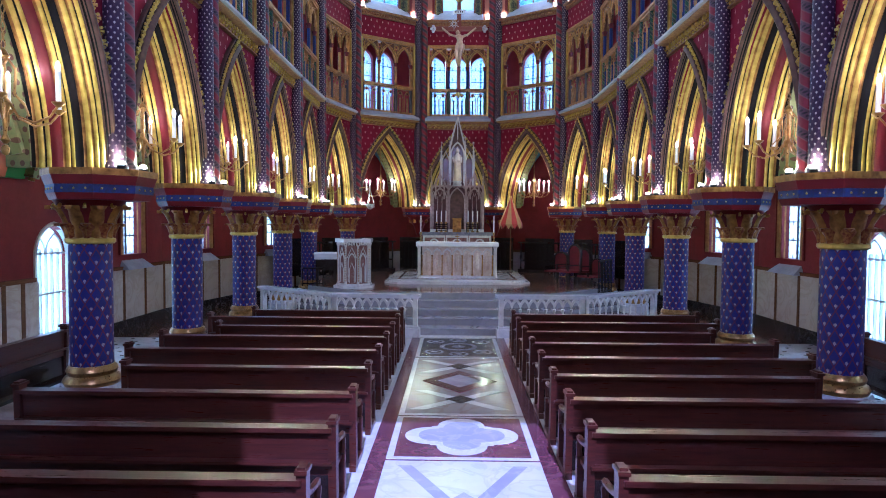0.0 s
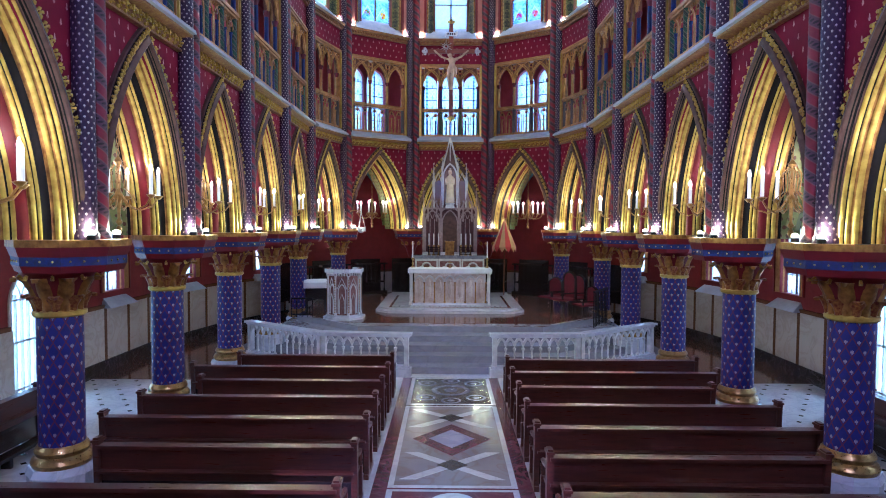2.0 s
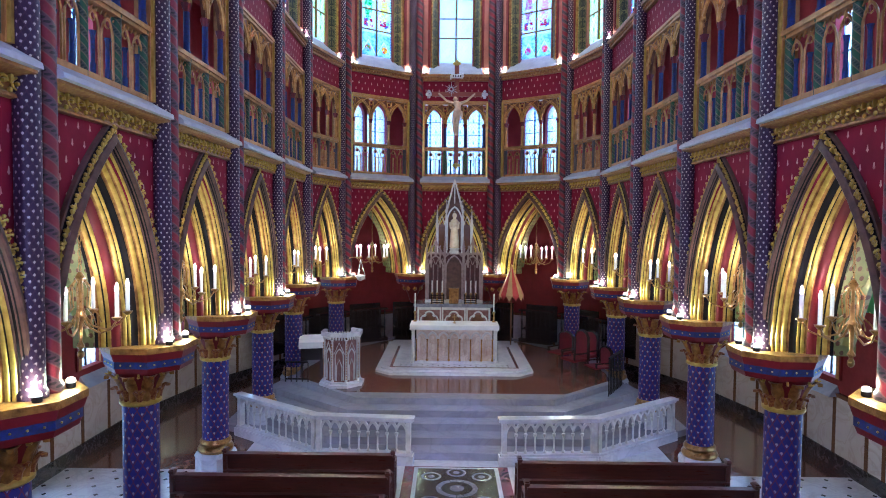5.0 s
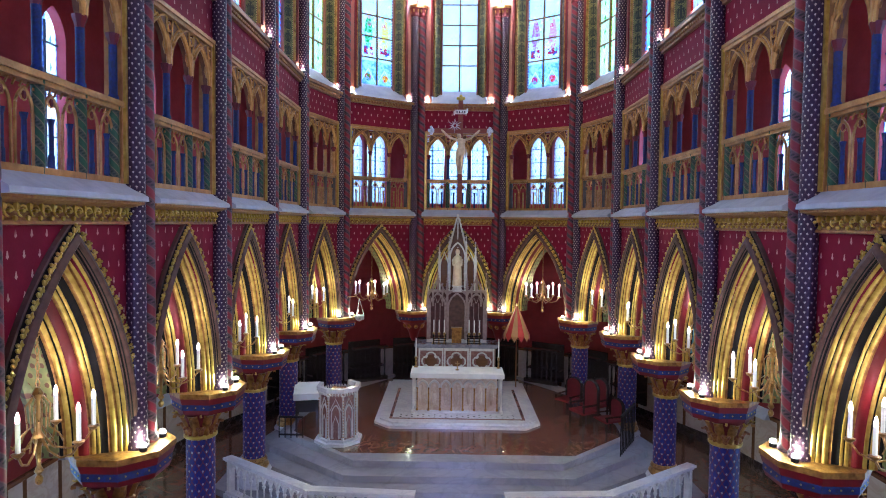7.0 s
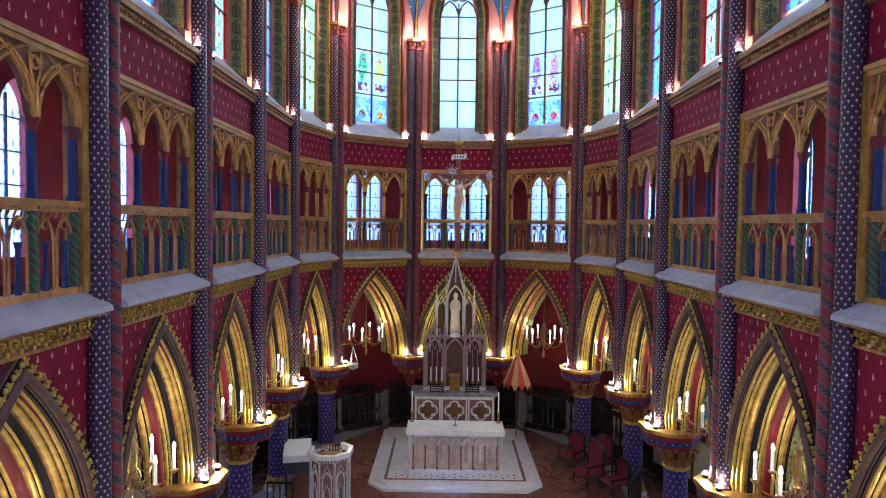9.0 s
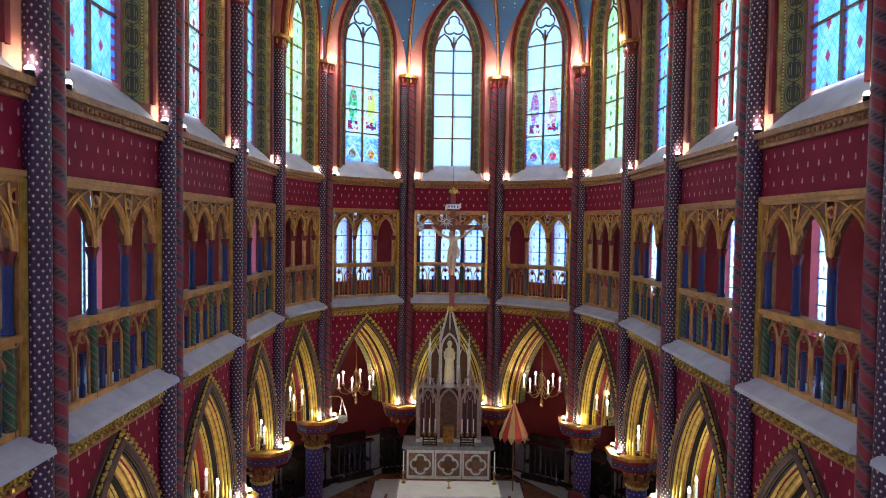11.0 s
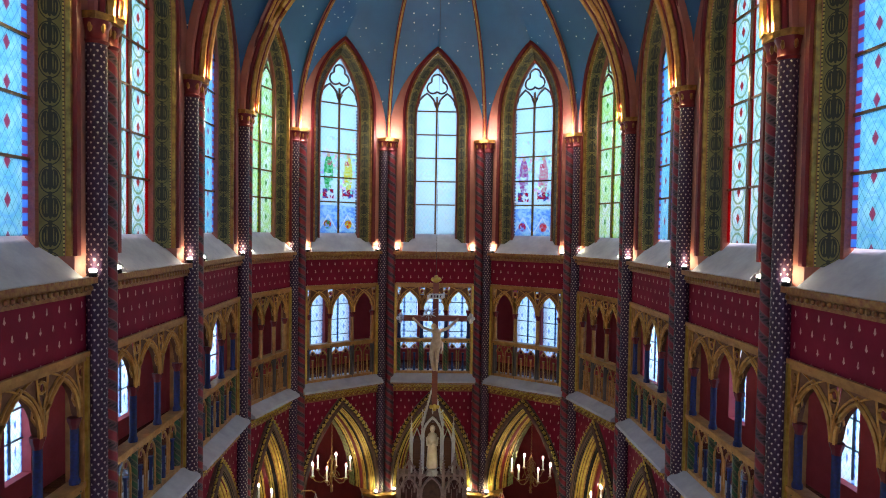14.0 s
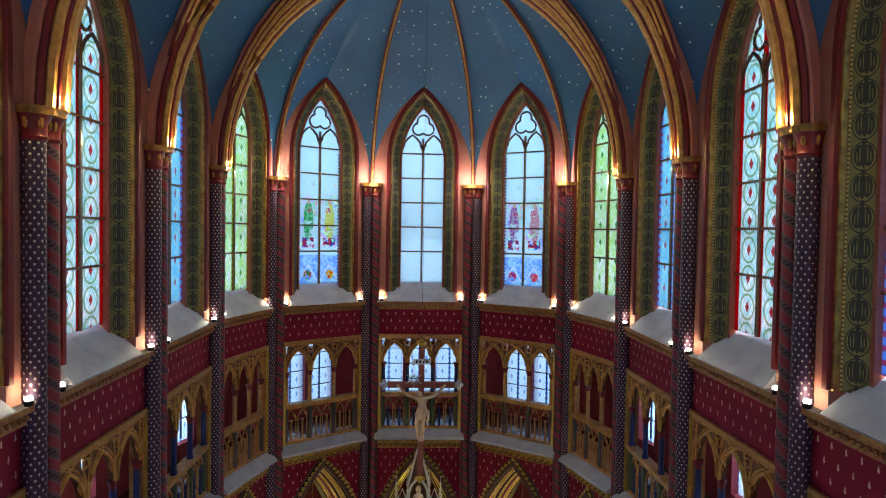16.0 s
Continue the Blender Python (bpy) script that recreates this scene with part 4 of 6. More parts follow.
for k in range(len(NODES)):
    m, out = node_frame(k)
    inner = NODES[k][1] > 23
    if inner:
        corb = copy_thing(corb, m) if corb else nave_column(m, False)
    else:
        col = copy_thing(col, m) if col else nave_column(m)
    if NODES[k][0] > 0:
        shafts = copy_thing(shafts, m) if shafts else wall_shafts(m @ pose(0, 0, 0))
    else:
        if shafts_l is None:
            shafts_l = wall_shafts(m)
            for ob in shafts_l.children:
                if ob.name.startswith("shaft"):
                    ob.location.x *= -1
        else:
            shafts_l = copy_thing(shafts_l, m)

# ---------------------------------------------------------------- uplights on slabs and ledges
def uplight(m, group):
    t = thing("uplight", m, "small black uplight with a warm lens", "lamp", group)
    part("housing", Geo().lathe([(0.045, 0.0), (0.05, 0.02), (0.045, 0.06)], 10), BLACK, t, "black housing", True)
    part("lens", Geo().lathe([(0.042, 0.06), (0.042, 0.085), (0.03, 0.1), (0.008, 0.106)], 10), LAMP_GLOW, t, "glowing lens", True)
    return t


def glow(m, z, power, size, color):
    d = bpy.data.lights.new("uplight_lamp", "POINT")
    d.energy, d.shadow_soft_size, d.color = power, size, color
    ob = new("uplight_lamp", d)
    ob.matrix_world = m @ pose(0, 0, z)


first = None
for k in range(len(NODES)):
    m, out = node_frame(k)
    for dx in (-0.27, 0.27):
        pm = m @ pose(dx, -0.13, SLAB)
        first = copy_thing(first, pm) if first else uplight(pm, "slab uplights")
        glow(pm, 0.17, 4.1, 0.04, (0.88, 1.0, 0.42))
        pm = m @ pose(dx * 1.12, -0.03, UPPER)
        copy_thing(first, pm)
        glow(pm, 0.2, 0.9, 0.04, (1.0, 0.86, 0.45))
    apse = NODES[k][1] > 20.5
    glow(m @ pose(0, -0.32, SPRING), 0.08, 16.0 if apse else 12.0, 0.04, (1.0, 0.97, 0.72) if apse else (1.0, 0.82, 0.28))

# ---------------------------------------------------------------- vault
K = Vector((*CENTRE, KEY))


def rib_point(p, key, f):
    a = f * math.pi / 2
    return Vector((p[0] + (key[0] - p[0]) * (1 - math.cos(a)), p[1] + (key[1] - p[1]) * (1 - math.cos(a)), SPRING + (key[2] - SPRING) * math.sin(a)))


def web(i, key, name):
    """The curved blue sheet between two ribs and the wall arch of a bay."""
    m, w = BAYS[i][1], BAYS[i][2]
    p, q = Vector((*NODES[i], SPRING)), Vector((*NODES[i + 1], SPRING))
    rows = []
    n = 12
    for j in range(-n, n + 1):
        s = j / n
        u, z = arch_at(w / 2, 2.62, 0, -s)
        base = m @ Vector((u, FACE, SPRING + z))
        wt = 1 - abs(s)
        row = []
        for k in range(13):
            f = k / 12
            h = (1 - math.cos(f * math.pi / 2)) * (1 - wt) + f * wt
            v = math.sin(f * math.pi / 2) * (1 - wt) + math.sin(f * math.pi / 2) ** 0.9 * wt
            row.append((base.x + (key[0] - base.x) * h, base.y + (key[1] - base.y) * h, base.z + (key[2] - base.z) * v))
        rows.append(row)
    ob = part(name, Geo().grid(rows), VAULT, smooth=True)
    return tagged(ob, "deep blue vault web strewn with gilt stars", "vault", kind="structure")


def rib(name, pts, r):
    t = thing(name, Matrix.Identity(4), "moulded vault rib in rose, gold and red", "rib", "vault ribs", "structure")
    part("core", Geo().tube(pts, r * 0.86, 8), PINK, t, "rose core", True)
    rolls = ((-1.15, RED, 0.2), (-0.72, OCHRE, 0.24), (-0.36, RED, 0.16), (0.0, OCHRE, 0.26), (0.36, RED, 0.16), (0.72, OCHRE, 0.24), (1.15, RED, 0.2)) if r > 0.1 else ((-0.9, RED, 0.3), (0.0, OCHRE, 0.42), (0.9, RED, 0.3))
    for ang, mat, thick in rolls:
        side = []
        for k, p in enumerate(pts):
            d = Vector(pts[min(k + 1, len(pts) - 1)]) - Vector(pts[max(k - 1, 0)])
            e = d.cross(Vector((0, 0, 1)))
            e = e.normalized() if e.length > 1e-5 else Vector((1, 0, 0))
            down = e.cross(d).normalized() if d.length > 1e-5 else Vector((0, 0, 1))
            down = down if down.z < 0 else -down
            side.append(Vector(p) + (e * math.sin(ang) + down * math.cos(ang)) * r * 0.84)
        part("roll", Geo().tube(side, r * thick, 6), mat, t, "", True)
    return t


APSE = range(6, len(BAYS) - 6)
for i in APSE:
    web(i, K, f"vault_apse_{i}")
for k in range(6, len(NODES) - 6):
    big = 0.15 if k in (6, len(NODES) - 7) else 0.06
    rib("vault_rib", [rib_point(NODES[k], K, f / 14) for f in range(15)], big)
# straight bays: quadripartite over each pair
for k in range(0, 6):
    l = len(NODES) - 1 - k
    key = Vector((0, (NODES[k][1] + NODES[k + 1][1]) / 2, KEY))
    kl = len(NODES) - 2 - k
    web(k, key, f"vault_nave_{k}")
    web(kl, key, f"vault_nave_{kl}")
    for a, b in ((k, l), (k + 1, l - 1)):
        top = Vector((0, NODES[a][1], KEY))
        if a == k + 1 or k == 0:
            arch = [rib_point(NODES[a], top, f / 14) for f in range(15)] + [rib_point(NODES[b], top, f / 14) for f in range(13, -1, -1)]
            rib("transverse_rib", arch, 0.25)
        for node in (a, b):
            rib("diagonal_rib", [rib_point(NODES[node], key, f / 14) for f in range(15)], 0.13)
        # side webs between the diagonals and the transverse rib
        rows = []
        for f in range(0, 15):
            p, q = rib_point(NODES[a], top, f / 14), rib_point(NODES[a], key, f / 14)
            rows.append([p, q])
        tagged(part("vault_cell", Geo().grid(rows), VAULT, smooth=True), "deep blue vault web strewn with gilt stars", "vault", kind="structure")
        rows = [[rib_point(NODES[b], top, f / 14), rib_point(NODES[b], key, f / 14)] for f in range(15)]
        tagged(part("vault_cell", Geo().grid(rows), VAULT, smooth=True), "deep blue vault web strewn with gilt stars", "vault", kind="structure")
# triangular cell between the last transverse rib and the apse key
rows = [[rib_point(NODES[6], Vector((0, 20.0, KEY)), f / 14), rib_point(NODES[6], K, f / 14)] for f in range(15)]
tagged(part("vault_cell", Geo().grid(rows), VAULT, smooth=True), "deep blue vault web strewn with gilt stars", "vault", kind="structure")
rows = [[rib_point(NODES[-7], Vector((0, 20.0, KEY)), f / 14), rib_point(NODES[-7], K, f / 14)] for f in range(15)]
tagged(part("vault_cell", Geo().grid(rows), VAULT, smooth=True), "deep blue vault web strewn with gilt stars", "vault", kind="structure")
tagged(part("roof", Geo().prism([(-4.9, -2.5), (4.9, -2.5), (4.9, 20.3), (3.9, 23.1), (1.5, 24.7), (-1.5, 24.7), (-3.9, 23.1), (-4.9, 20.3)], 19.6, 19.8), SLATE), "slate grey roof over the vault", "roof", kind="structure")

# ---------------------------------------------------------------- aisles, galleries and outer walls
def outer_wall(i, m, w, n):
    """Outer wall of a bay: aisle window below, gallery lancets above."""
    nl = 3 if i == MID else (2 if abs(i - MID) == 1 else 1)
    side = 0 if i == MID else (1 if i > MID else -1)
    shift = side * (0.35 if abs(i - MID) < 2 else 0.0)
    lx = [(-(nl - 1) / 2 + k) * 0.95 + shift for k in range(nl)]
    hl = 0.42 if abs(i - MID) < 2 else 0.31

    def low(u):
        return 0.0

    us = {w / 2 * k / 40 for k in range(-40, 41)}
    a1 = 0.55 if i in (3, len(OUTS) - 4) else 0.42
    solid = abs(i - MID) < 2
    e = 1e-3
    for x0, hw in [(0.0, a1)] + [(x, hl) for x in lx]:
        us |= {x0 - hw, x0 + hw, x0 - hw + e, x0 + hw - e}
    us = sorted(us)
    door = i in (3, len(OUTS) - 4)
    sill1, top1, rise1 = (0.02, 1.95, 0.6) if door else (1.85, 4.1, 0.8)

    def hole1(u):
        return (not solid) and abs(u) < a1

    def hole2(u):
        return min(abs(u - x) for x in lx) < hl

    def near(u):
        return min(lx, key=lambda x: abs(u - x))

    g = Geo()
    g.strips(us, low, lambda u: sill1 if hole1(u) else 6.42, 0, 0.4)
    if not solid:
        inner = [u for u in us if abs(u) < a1]
        g.strips(inner, lambda u: top1 + arch_z(a1, rise1, u), lambda u: 6.42, 0, 0.4)
    ob = part(f"wall_aisle_{i}", g, PLAIN_RED, at=m)
    tagged(ob, "plain red plaster aisle wall", "wall", kind="structure")
    mb, wb = BACKS[i][1], BACKS[i][2]
    us = {wb / 2 * k / 30 for k in range(-30, 31)}
    for x in lx:
        us |= {x - hl, x + hl, x - hl + 0.001, x + hl - 0.001}
    us = sorted(us)
    g = Geo().strips(us, lambda u: 6.42, lambda u: 6.98 if hole2(u) else 10.4, 0, 0.4)
    for x in lx:
        inner = [u for u in us if abs(u - x) < hl]
        g.strips(inner, lambda u: 9.0 + arch_z(hl, 0.5, u - x), lambda u: 10.4, 0, 0.4)
    tagged(part(f"wall_gallery_{i}", g, GALLERY_RED_LIT, at=mb), "red gallery back wall with light painted into its colour", "wall", kind="structure")
    if not solid and door:
        t = thing("aisle_door", m, "tall pointed white glazed door with thin tracery, bright daylight behind", "door", "aisle doors", "structure")
        part("door_frame", arch_sweep(a1 + 0.06, 0.68, top1, [(0.0, -0.03), (0.07, -0.03), (0.07, 0.12), (0.0, 0.12)], 10, True, top1), MARBLE_CARVED, t, "white frame")
        part("pane", pane(lancet_outline(a1, rise1, top1, 0.02), 0.2), GLASS_PALE, t, "pale glass").visible_shadow = False
        g = Geo()
        for x in (-0.36, -0.18, 0.0, 0.18, 0.36):
            g.box(x - 0.012, x + 0.012, 0.14, 0.2, 0.02, 2.1)
        for z in (0.3, 1.2, 2.0):
            g.box(-a1, a1, 0.14, 0.2, z - 0.02, z + 0.02)
        for x in (-0.27, 0.27):
            g.tube([(x + arch_at(0.26, 0.4, 0, j / 5)[0], 0.17, 1.98 + arch_at(0.26, 0.4, 0, j / 5)[1]) for j in range(-5, 6)], 0.018, 5)
        part("door_grille", g, MARBLE_CARVED, t, "white grille")
        daylight(m @ pose(0, 0.6, 1.4, -90, 0, 0), 1.1, 2.6, 26.0)
    elif not solid:
        t = thing("aisle_window", m, "leaded lancet window in a gilt patterned border above the dado", "window", "aisle windows", "structure")
        part("border", arch_sweep(a1 + 0.22, 1.1, top1, [(0.0, -0.02), (0.2, -0.02), (0.23, 0.1), (0.0, 0.1)], 10, True, top1 - sill1), CREAM_GOLD, t, "brown gilt border")
        part("border_edge", arch_sweep(a1 + 0.24, 1.12, top1, [(0.0, -0.05), (0.05, -0.05), (0.05, -0.01), (0.0, -0.01)], 10, True, top1 - sill1), RED, t, "red edge")
        part("pane", pane(lancet_outline(a1, 0.8, top1, sill1), 0.18), GLASS_AISLE, t, "pale leaded glass").visible_shadow = False
        daylight(m @ pose(0, 0.6, 3.2, -90, 0, 0), 0.9, 3.2, 11.0)
        g = Geo().box(-0.015, 0.015, 0.15, 0.2, sill1, top1 + 0.7)
        for j in range(1, 6):
            z = sill1 + j * (top1 - sill1) / 5
            g.box(-a1, a1, 0.15, 0.2, z - 0.012, z + 0.012)
        part("glazing_bars", g, LEAD, t, "dark iron bars")
        g = Geo().add([(-0.62, -0.25, 1.5), (0.62, -0.25, 1.5), (a1, 0.17, 1.86), (-a1, 0.17, 1.86), (-0.62, 0.0, 1.5), (0.62, 0.0, 1.5)], [(0, 1, 2, 3), (1, 5, 2), (0, 3, 4), (0, 4, 5, 1)])
        part("sill", g, SILL, t, "sloping stone sill")
        # dado
    d = thing("dado", m, "cream veined marble dado panels in dark wood frames on a black plinth", "dado", "dado", "structure")
    part("skirting", Geo().box(-w / 2, -0.65 if door else 0, -0.08, 0, 0, 0.3).box(0.65 if door else 0, w / 2, -0.08, 0, 0, 0.3), MARBLE_BLACK, d, "black marble skirting")
    k = max(2, round(w / 1.0))
    if door:
        k = 6
    for j in range(k):
        x0 = -w / 2 + j * w / k
        if door and j in (2, 3):
            continue
        part("panel", Geo().box(x0 + 0.05, x0 + w / k - 0.05, -0.05, 0.0, 0.3, 1.5), DADO, d)
        part("stile", Geo().box(x0 - 0.05, x0 + 0.05, -0.06, 0.0, 0.3, 1.5), WOOD_BROWN, d, "brown frame")
    part("cap_rail", Geo().box(-w / 2, -0.65 if door else 0, -0.09, 0, 1.5, 1.58).box(0.65 if door else 0, w / 2, -0.09, 0, 1.5, 1.58), WOOD_BROWN, d, "brown cap rail")
    for x in lx:
        t = thing("gallery_window", mb @ pose(x, 0, 0), "bluish leaded lancet window at the back of the gallery", "window", "gallery windows", "structure")
        part("pane", pane(lancet_outline(hl, 0.5, 9.0, 6.98), 0.15), GLASS_LANCET if hl < 0.4 else GLASS_LANCET_WIDE, t, "blue leaded glass").visible_shadow = False
        g = Geo().box(-0.012, 0.012, 0.12, 0.17, 7.05, 9.3)
        for j in range(1, 5):
            z = 7.05 + j * 0.48
            g.box(-hl, hl, 0.12, 0.17, z - 0.01, z + 0.01)
        part("glazing_bars", g, LEAD, t, "dark iron bars")
    if nl == 1:
        daylight(mb @ pose(shift, 0.6, 8.3, -90, 0, 0), 0.95, 2.6, 18.0)
    else:
        daylight(mb @ pose(shift, 0.6, 8.3, -90, 0, 0), nl * 0.95 + 0.4, 2.8, 3.0 * nl, (0.62, 0.9, 1.0))
    # aisle vault, gallery floor and ceiling over the bay
    b = BAYS[i]
    p0, p1 = Vector((*NODES[i], 0)), Vector((*NODES[i + 1], 0))
    q0, q1 = Vector((*OUTER[i], 0)), Vector((*OUTER[i + 1], 0))
    rows = []
    half = 0.92 / (b[2] / 2)

    def rise(e, f):
        q = min(abs(2 * e - 1) / half, abs(2 * f - 1) / 0.86)
        return 3.3 + 2.6 * arch_z(1.0, 1.6, min(q, 0.999)) / 1.6

    for j in range(25):
        f = j / 24
        rows.append([p0.lerp(p1, s / 24).lerp(q0.lerp(q1, s / 24), 0.2 + 0.8 * f) + Vector((0, 0, rise(s / 24, f))) for s in range(25)])
    tagged(part(f"vault_aisle_{i}", Geo().grid(rows), AISLE_VAULTS[min(i, len(OUTS) - 1 - i) % 3], smooth=True), "brightly painted aisle vault with small stencilled stars", "vault", kind="structure")
    for e0, e1 in ((0, 1), (1, 0)):
        pts = []
        for j in range(13):
            f = j / 12
            v = 0.5 + (f - 0.5) * 0.86
            e = 0.5 + (e1 - e0) * (f - 0.5) * half
            pt = p0.lerp(p1, e).lerp(q0.lerp(q1, e), 0.2 + 0.8 * v)
            pt.z = rise(e, v) - 0.03
            pts.append(pt)
        r = thing("aisle_rib", Matrix.Identity(4), "gilt diagonal rib of the aisle vault", "rib", "aisle ribs", "structure")
        part("roll", Geo().tube(pts, 0.06, 7), GOLD_OLD, r, "", True)
        part("edge", Geo().tube([p + Vector((0, 0, 0.06)) for p in pts], 0.13, 8), SOFFIT, r, "green gold dotted edge", True)
    for z0, z1, name, mat in ((6.42, 6.6, "gallery_floor", WOOD_BROWN), (10.3, 10.4, "gallery_ceiling", GALLERY_RED_LIT)):
        off = 0.12 if z0 < 7 else 0.14
        poly = [p0.lerp(q0, off), p1.lerp(q1, off), q1, q0]
        tagged(part(f"{name}_{i}", Geo().prism([(p.x, p.y) for p in poly], z0, z1), mat), "timber gallery floor" if z0 < 7 else "red gallery ceiling with light painted into its colour", "floor" if z0 < 7 else "ceiling", kind="structure")


for i, m, w in OUTS:
    outer_wall(i, m, w, len(OUTS))
# plain closing walls behind the camera
for s in (-1, 1):
    tagged(part(f"wall_back_{'east' if s > 0 else 'west'}", Geo().box(min(s * 4.4, s * 4.6), max(s * 4.4, s * 4.6), -2.5, 2.4, 0, 19.6), WALL_RED), "crimson stencilled nave wall", "wall", kind="structure")
    tagged(part(f"wall_end_{'east' if s > 0 else 'west'}", Geo().box(min(s * 4.6, s * 8.4), max(s * 4.6, s * 8.4), 2.2, 2.4, 0, 10.4), PLAIN_RED), "plain red end wall of the aisle", "wall", kind="structure")
g = Geo().box(-4.6, 4.6, -2.7, -2.5, 0, 6.5).box(-4.6, 4.6, -2.7, -2.5, 12.5, 19.6).box(-4.6, -1.5, -2.7, -2.5, 6.5, 12.5).box(1.7, 4.6, -2.7, -2.5, 6.5, 12.5)
tagged(part("wall_south", g, PLAIN_RED), "plain red entrance wall round a great window", "wall", kind="structure")
t = thing("west_window", pose(0, 0, 0), "great violet blue stained glass window in the entrance wall", "window", kind="structure")
part("pane", Geo().box(-1.5, 1.7, -2.62, -2.6, 6.5, 12.5), GLASS_VIOLET, t, "violet blue leaded glass")
daylight(pose(0.1, -2.52, 9.5, 90, 0, 0), 3.0, 5.8, 45.0, (0.66, 0.72, 1.0))
tagged(part("ground", Geo().add([(-900, -900, -0.2), (900, -900, -0.2), (900, 900, -0.2), (-900, 900, -0.2)], [(0, 1, 2, 3)]), painted("blue grey paving", (0.17, 0.2, 0.23), (0.11, 0.13, 0.16), 0.9, 0.05)), "blue grey paved ground outside the church", "ground", kind="structure")

# ---------------------------------------------------------------- floor
tagged(part("floor", Geo().box(-8.4, 8.4, -2.7, 27.2, -0.15, 0.0), MARBLE), "polished white marble floor with small black dots", "floor", kind="structure")
SANCT = [(-5.2, 16.45), (-2.95, 14.85), (2.95, 14.85), (5.2, 16.45)]


def terrace(off, z0, z1, mat, label):
    """One step of the sanctuary: the polygon set back by off."""
    poly = [(5.6 - off * 0.62, 16.75 + off), (5.6 - off * 0.62, 19.6), (4.6, 22.6), (1.9, 25.2), (-1.9, 25.2), (-4.6, 22.6), (-5.6 + off * 0.62, 19.6), (-5.6 + off * 0.62, 16.75 + off), (-2.98 + off * 0.3, 14.95 + off), (2.98 - off * 0.3, 14.95 + off)]
    poly = poly[::-1]
    return tagged(part("sanctuary_step", Geo().prism(poly[::-1], z0, z1), mat), label, "step", kind="structure")


for k in range(5):
    terrace(k * 0.47, 0.0 if k == 0 else k * 0.16, (k + 1) * 0.16, MARBLE_STEP, "wide grey marble step up to the sanctuary")
for s in (-1, 1):
    tagged(part(f"floor_ambulatory_{'east' if s > 0 else 'west'}", Geo().box(min(s * 4.6, s * 8.2), max(s * 4.6, s * 8.2), 14.3, 27.0, 0.0, 0.004), MARBLE_BROWN), "dark polished brown marble floor round the sanctuary", "floor", kind="structure")
FLOOR2 = 0.8
tagged(part("sanctuary_floor", Geo().prism([(2.75, 17.3), (4.25, 18.75), (4.32, 19.6), (3.9, 22.0), (1.8, 25.0), (-1.8, 25.0), (-3.9, 22.0), (-4.32, 19.6), (-4.25, 18.75), (-2.75, 17.3)], FLOOR2, FLOOR2 + 0.006), MARBLE_BROWN), "polished brown marble sanctuary floor", "floor", kind="structure")

# ---------------------------------------------------------------- pews
def pew(m, x0, x1):
    t = thing("pew", m, "long dark mahogany church pew with a panelled back and shaped ends", "pew", "pews in the nave")
    for x in (x0, x1):
        part("end_post", Geo().add([(x + dx, y, z) for dx in (-0.035, 0.035) for y, z in ((-0.02, 0.0), (0.1, 0.0), (0.06, 0.45), (0.06, 0.88), (-0.065, 0.88), (-0.05, 0.45))], [(0, 1, 2, 3, 4, 5), (11, 10, 9, 8, 7, 6)] + [(i, 6 + i, 6 + (i + 1) % 6, (i + 1) % 6) for i in range(6)]), WOOD, t)
        part("end_leg", Geo().box(x - 0.03, x + 0.03, 0.4, 0.47, 0.0, 0.44), WOOD, t)
        part("end_foot", Geo().box(x - 0.035, x + 0.035, -0.05, 0.5, 0.0, 0.07), WOOD, t)
        part("armrest", Geo().tube([(x, 0.02, 0.72), (x, 0.16, 0.66), (x, 0.32, 0.63), (x, 0.46, 0.62), (x, 0.48, 0.56), (x, 0.44, 0.44)], 0.03, 6), WOOD, t, "", True)
        part("finial", Geo().box(x - 0.045, x + 0.045, -0.085, 0.085, 0.88, 0.91).box(x - 0.03, x + 0.03, -0.06, 0.06, 0.91, 0.93), WOOD, t, "moulded cap")
    part("backrest", Geo().add([(x, y, z) for x in (x0, x1) for y, z in ((0.0, 0.4), (-0.02, 0.8), (0.01, 0.8), (0.04, 0.4))], [(0, 1, 5, 4), (1, 2, 6, 5), (2, 3, 7, 6), (3, 0, 4, 7)]), WOOD, t)
    part("top_rail", Geo().box(x0, x1, -0.085, 0.055, 0.805, 0.845), WOOD, t, "broad polished top rail")
    part("book_ledge", Geo().box(x0, x1, -0.1, 0.0, 0.52, 0.545), WOOD, t)
    part("lower_panel", Geo().box(x0, x1, 0.0, 0.03, 0.08, 0.41), WOOD_DARK, t)
    part("seat", Geo().box(x0, x1, 0.02, 0.46, 0.4, 0.44), WOOD, t)
    part("kneeler", Geo().box(x0 + 0.05, x1 - 0.05, -0.42, -0.24, 0.14, 0.19), WOOD_DARK, t, "dark kneeling board")
    for x in (x0 + 0.25, (x0 + x1) / 2, x1 - 0.25):
        part("kneeler_foot", Geo().box(x - 0.03, x + 0.03, -0.4, -0.26, 0.0, 0.14), WOOD_DARK, t)
    return t


bank = {}
ROWS_L = (13.03, 12.05, 11.06, 10.09, 9.05, 7.98, 6.82, 5.72, 4.62, 3.52, 2.42)
ROWS_R = tuple(12.75 - 1.008 * k for k in range(11))
for side, rows in ((-1, ROWS_L), (1, ROWS_R)):
    for y in rows:
        hit = min(abs(y + 0.2 - n[1]) for n in NODES_R) < 0.66
        far = 4.22 if hit else 4.75
        key = (side, hit)
        x0, x1 = sorted((side * (1.17 if side < 0 else 1.09), side * far))
        if key in bank:
            copy_thing(bank[key], pose(0, y, 0))
        else:
            bank[key] = pew(pose(0, y, 0), x0, x1)
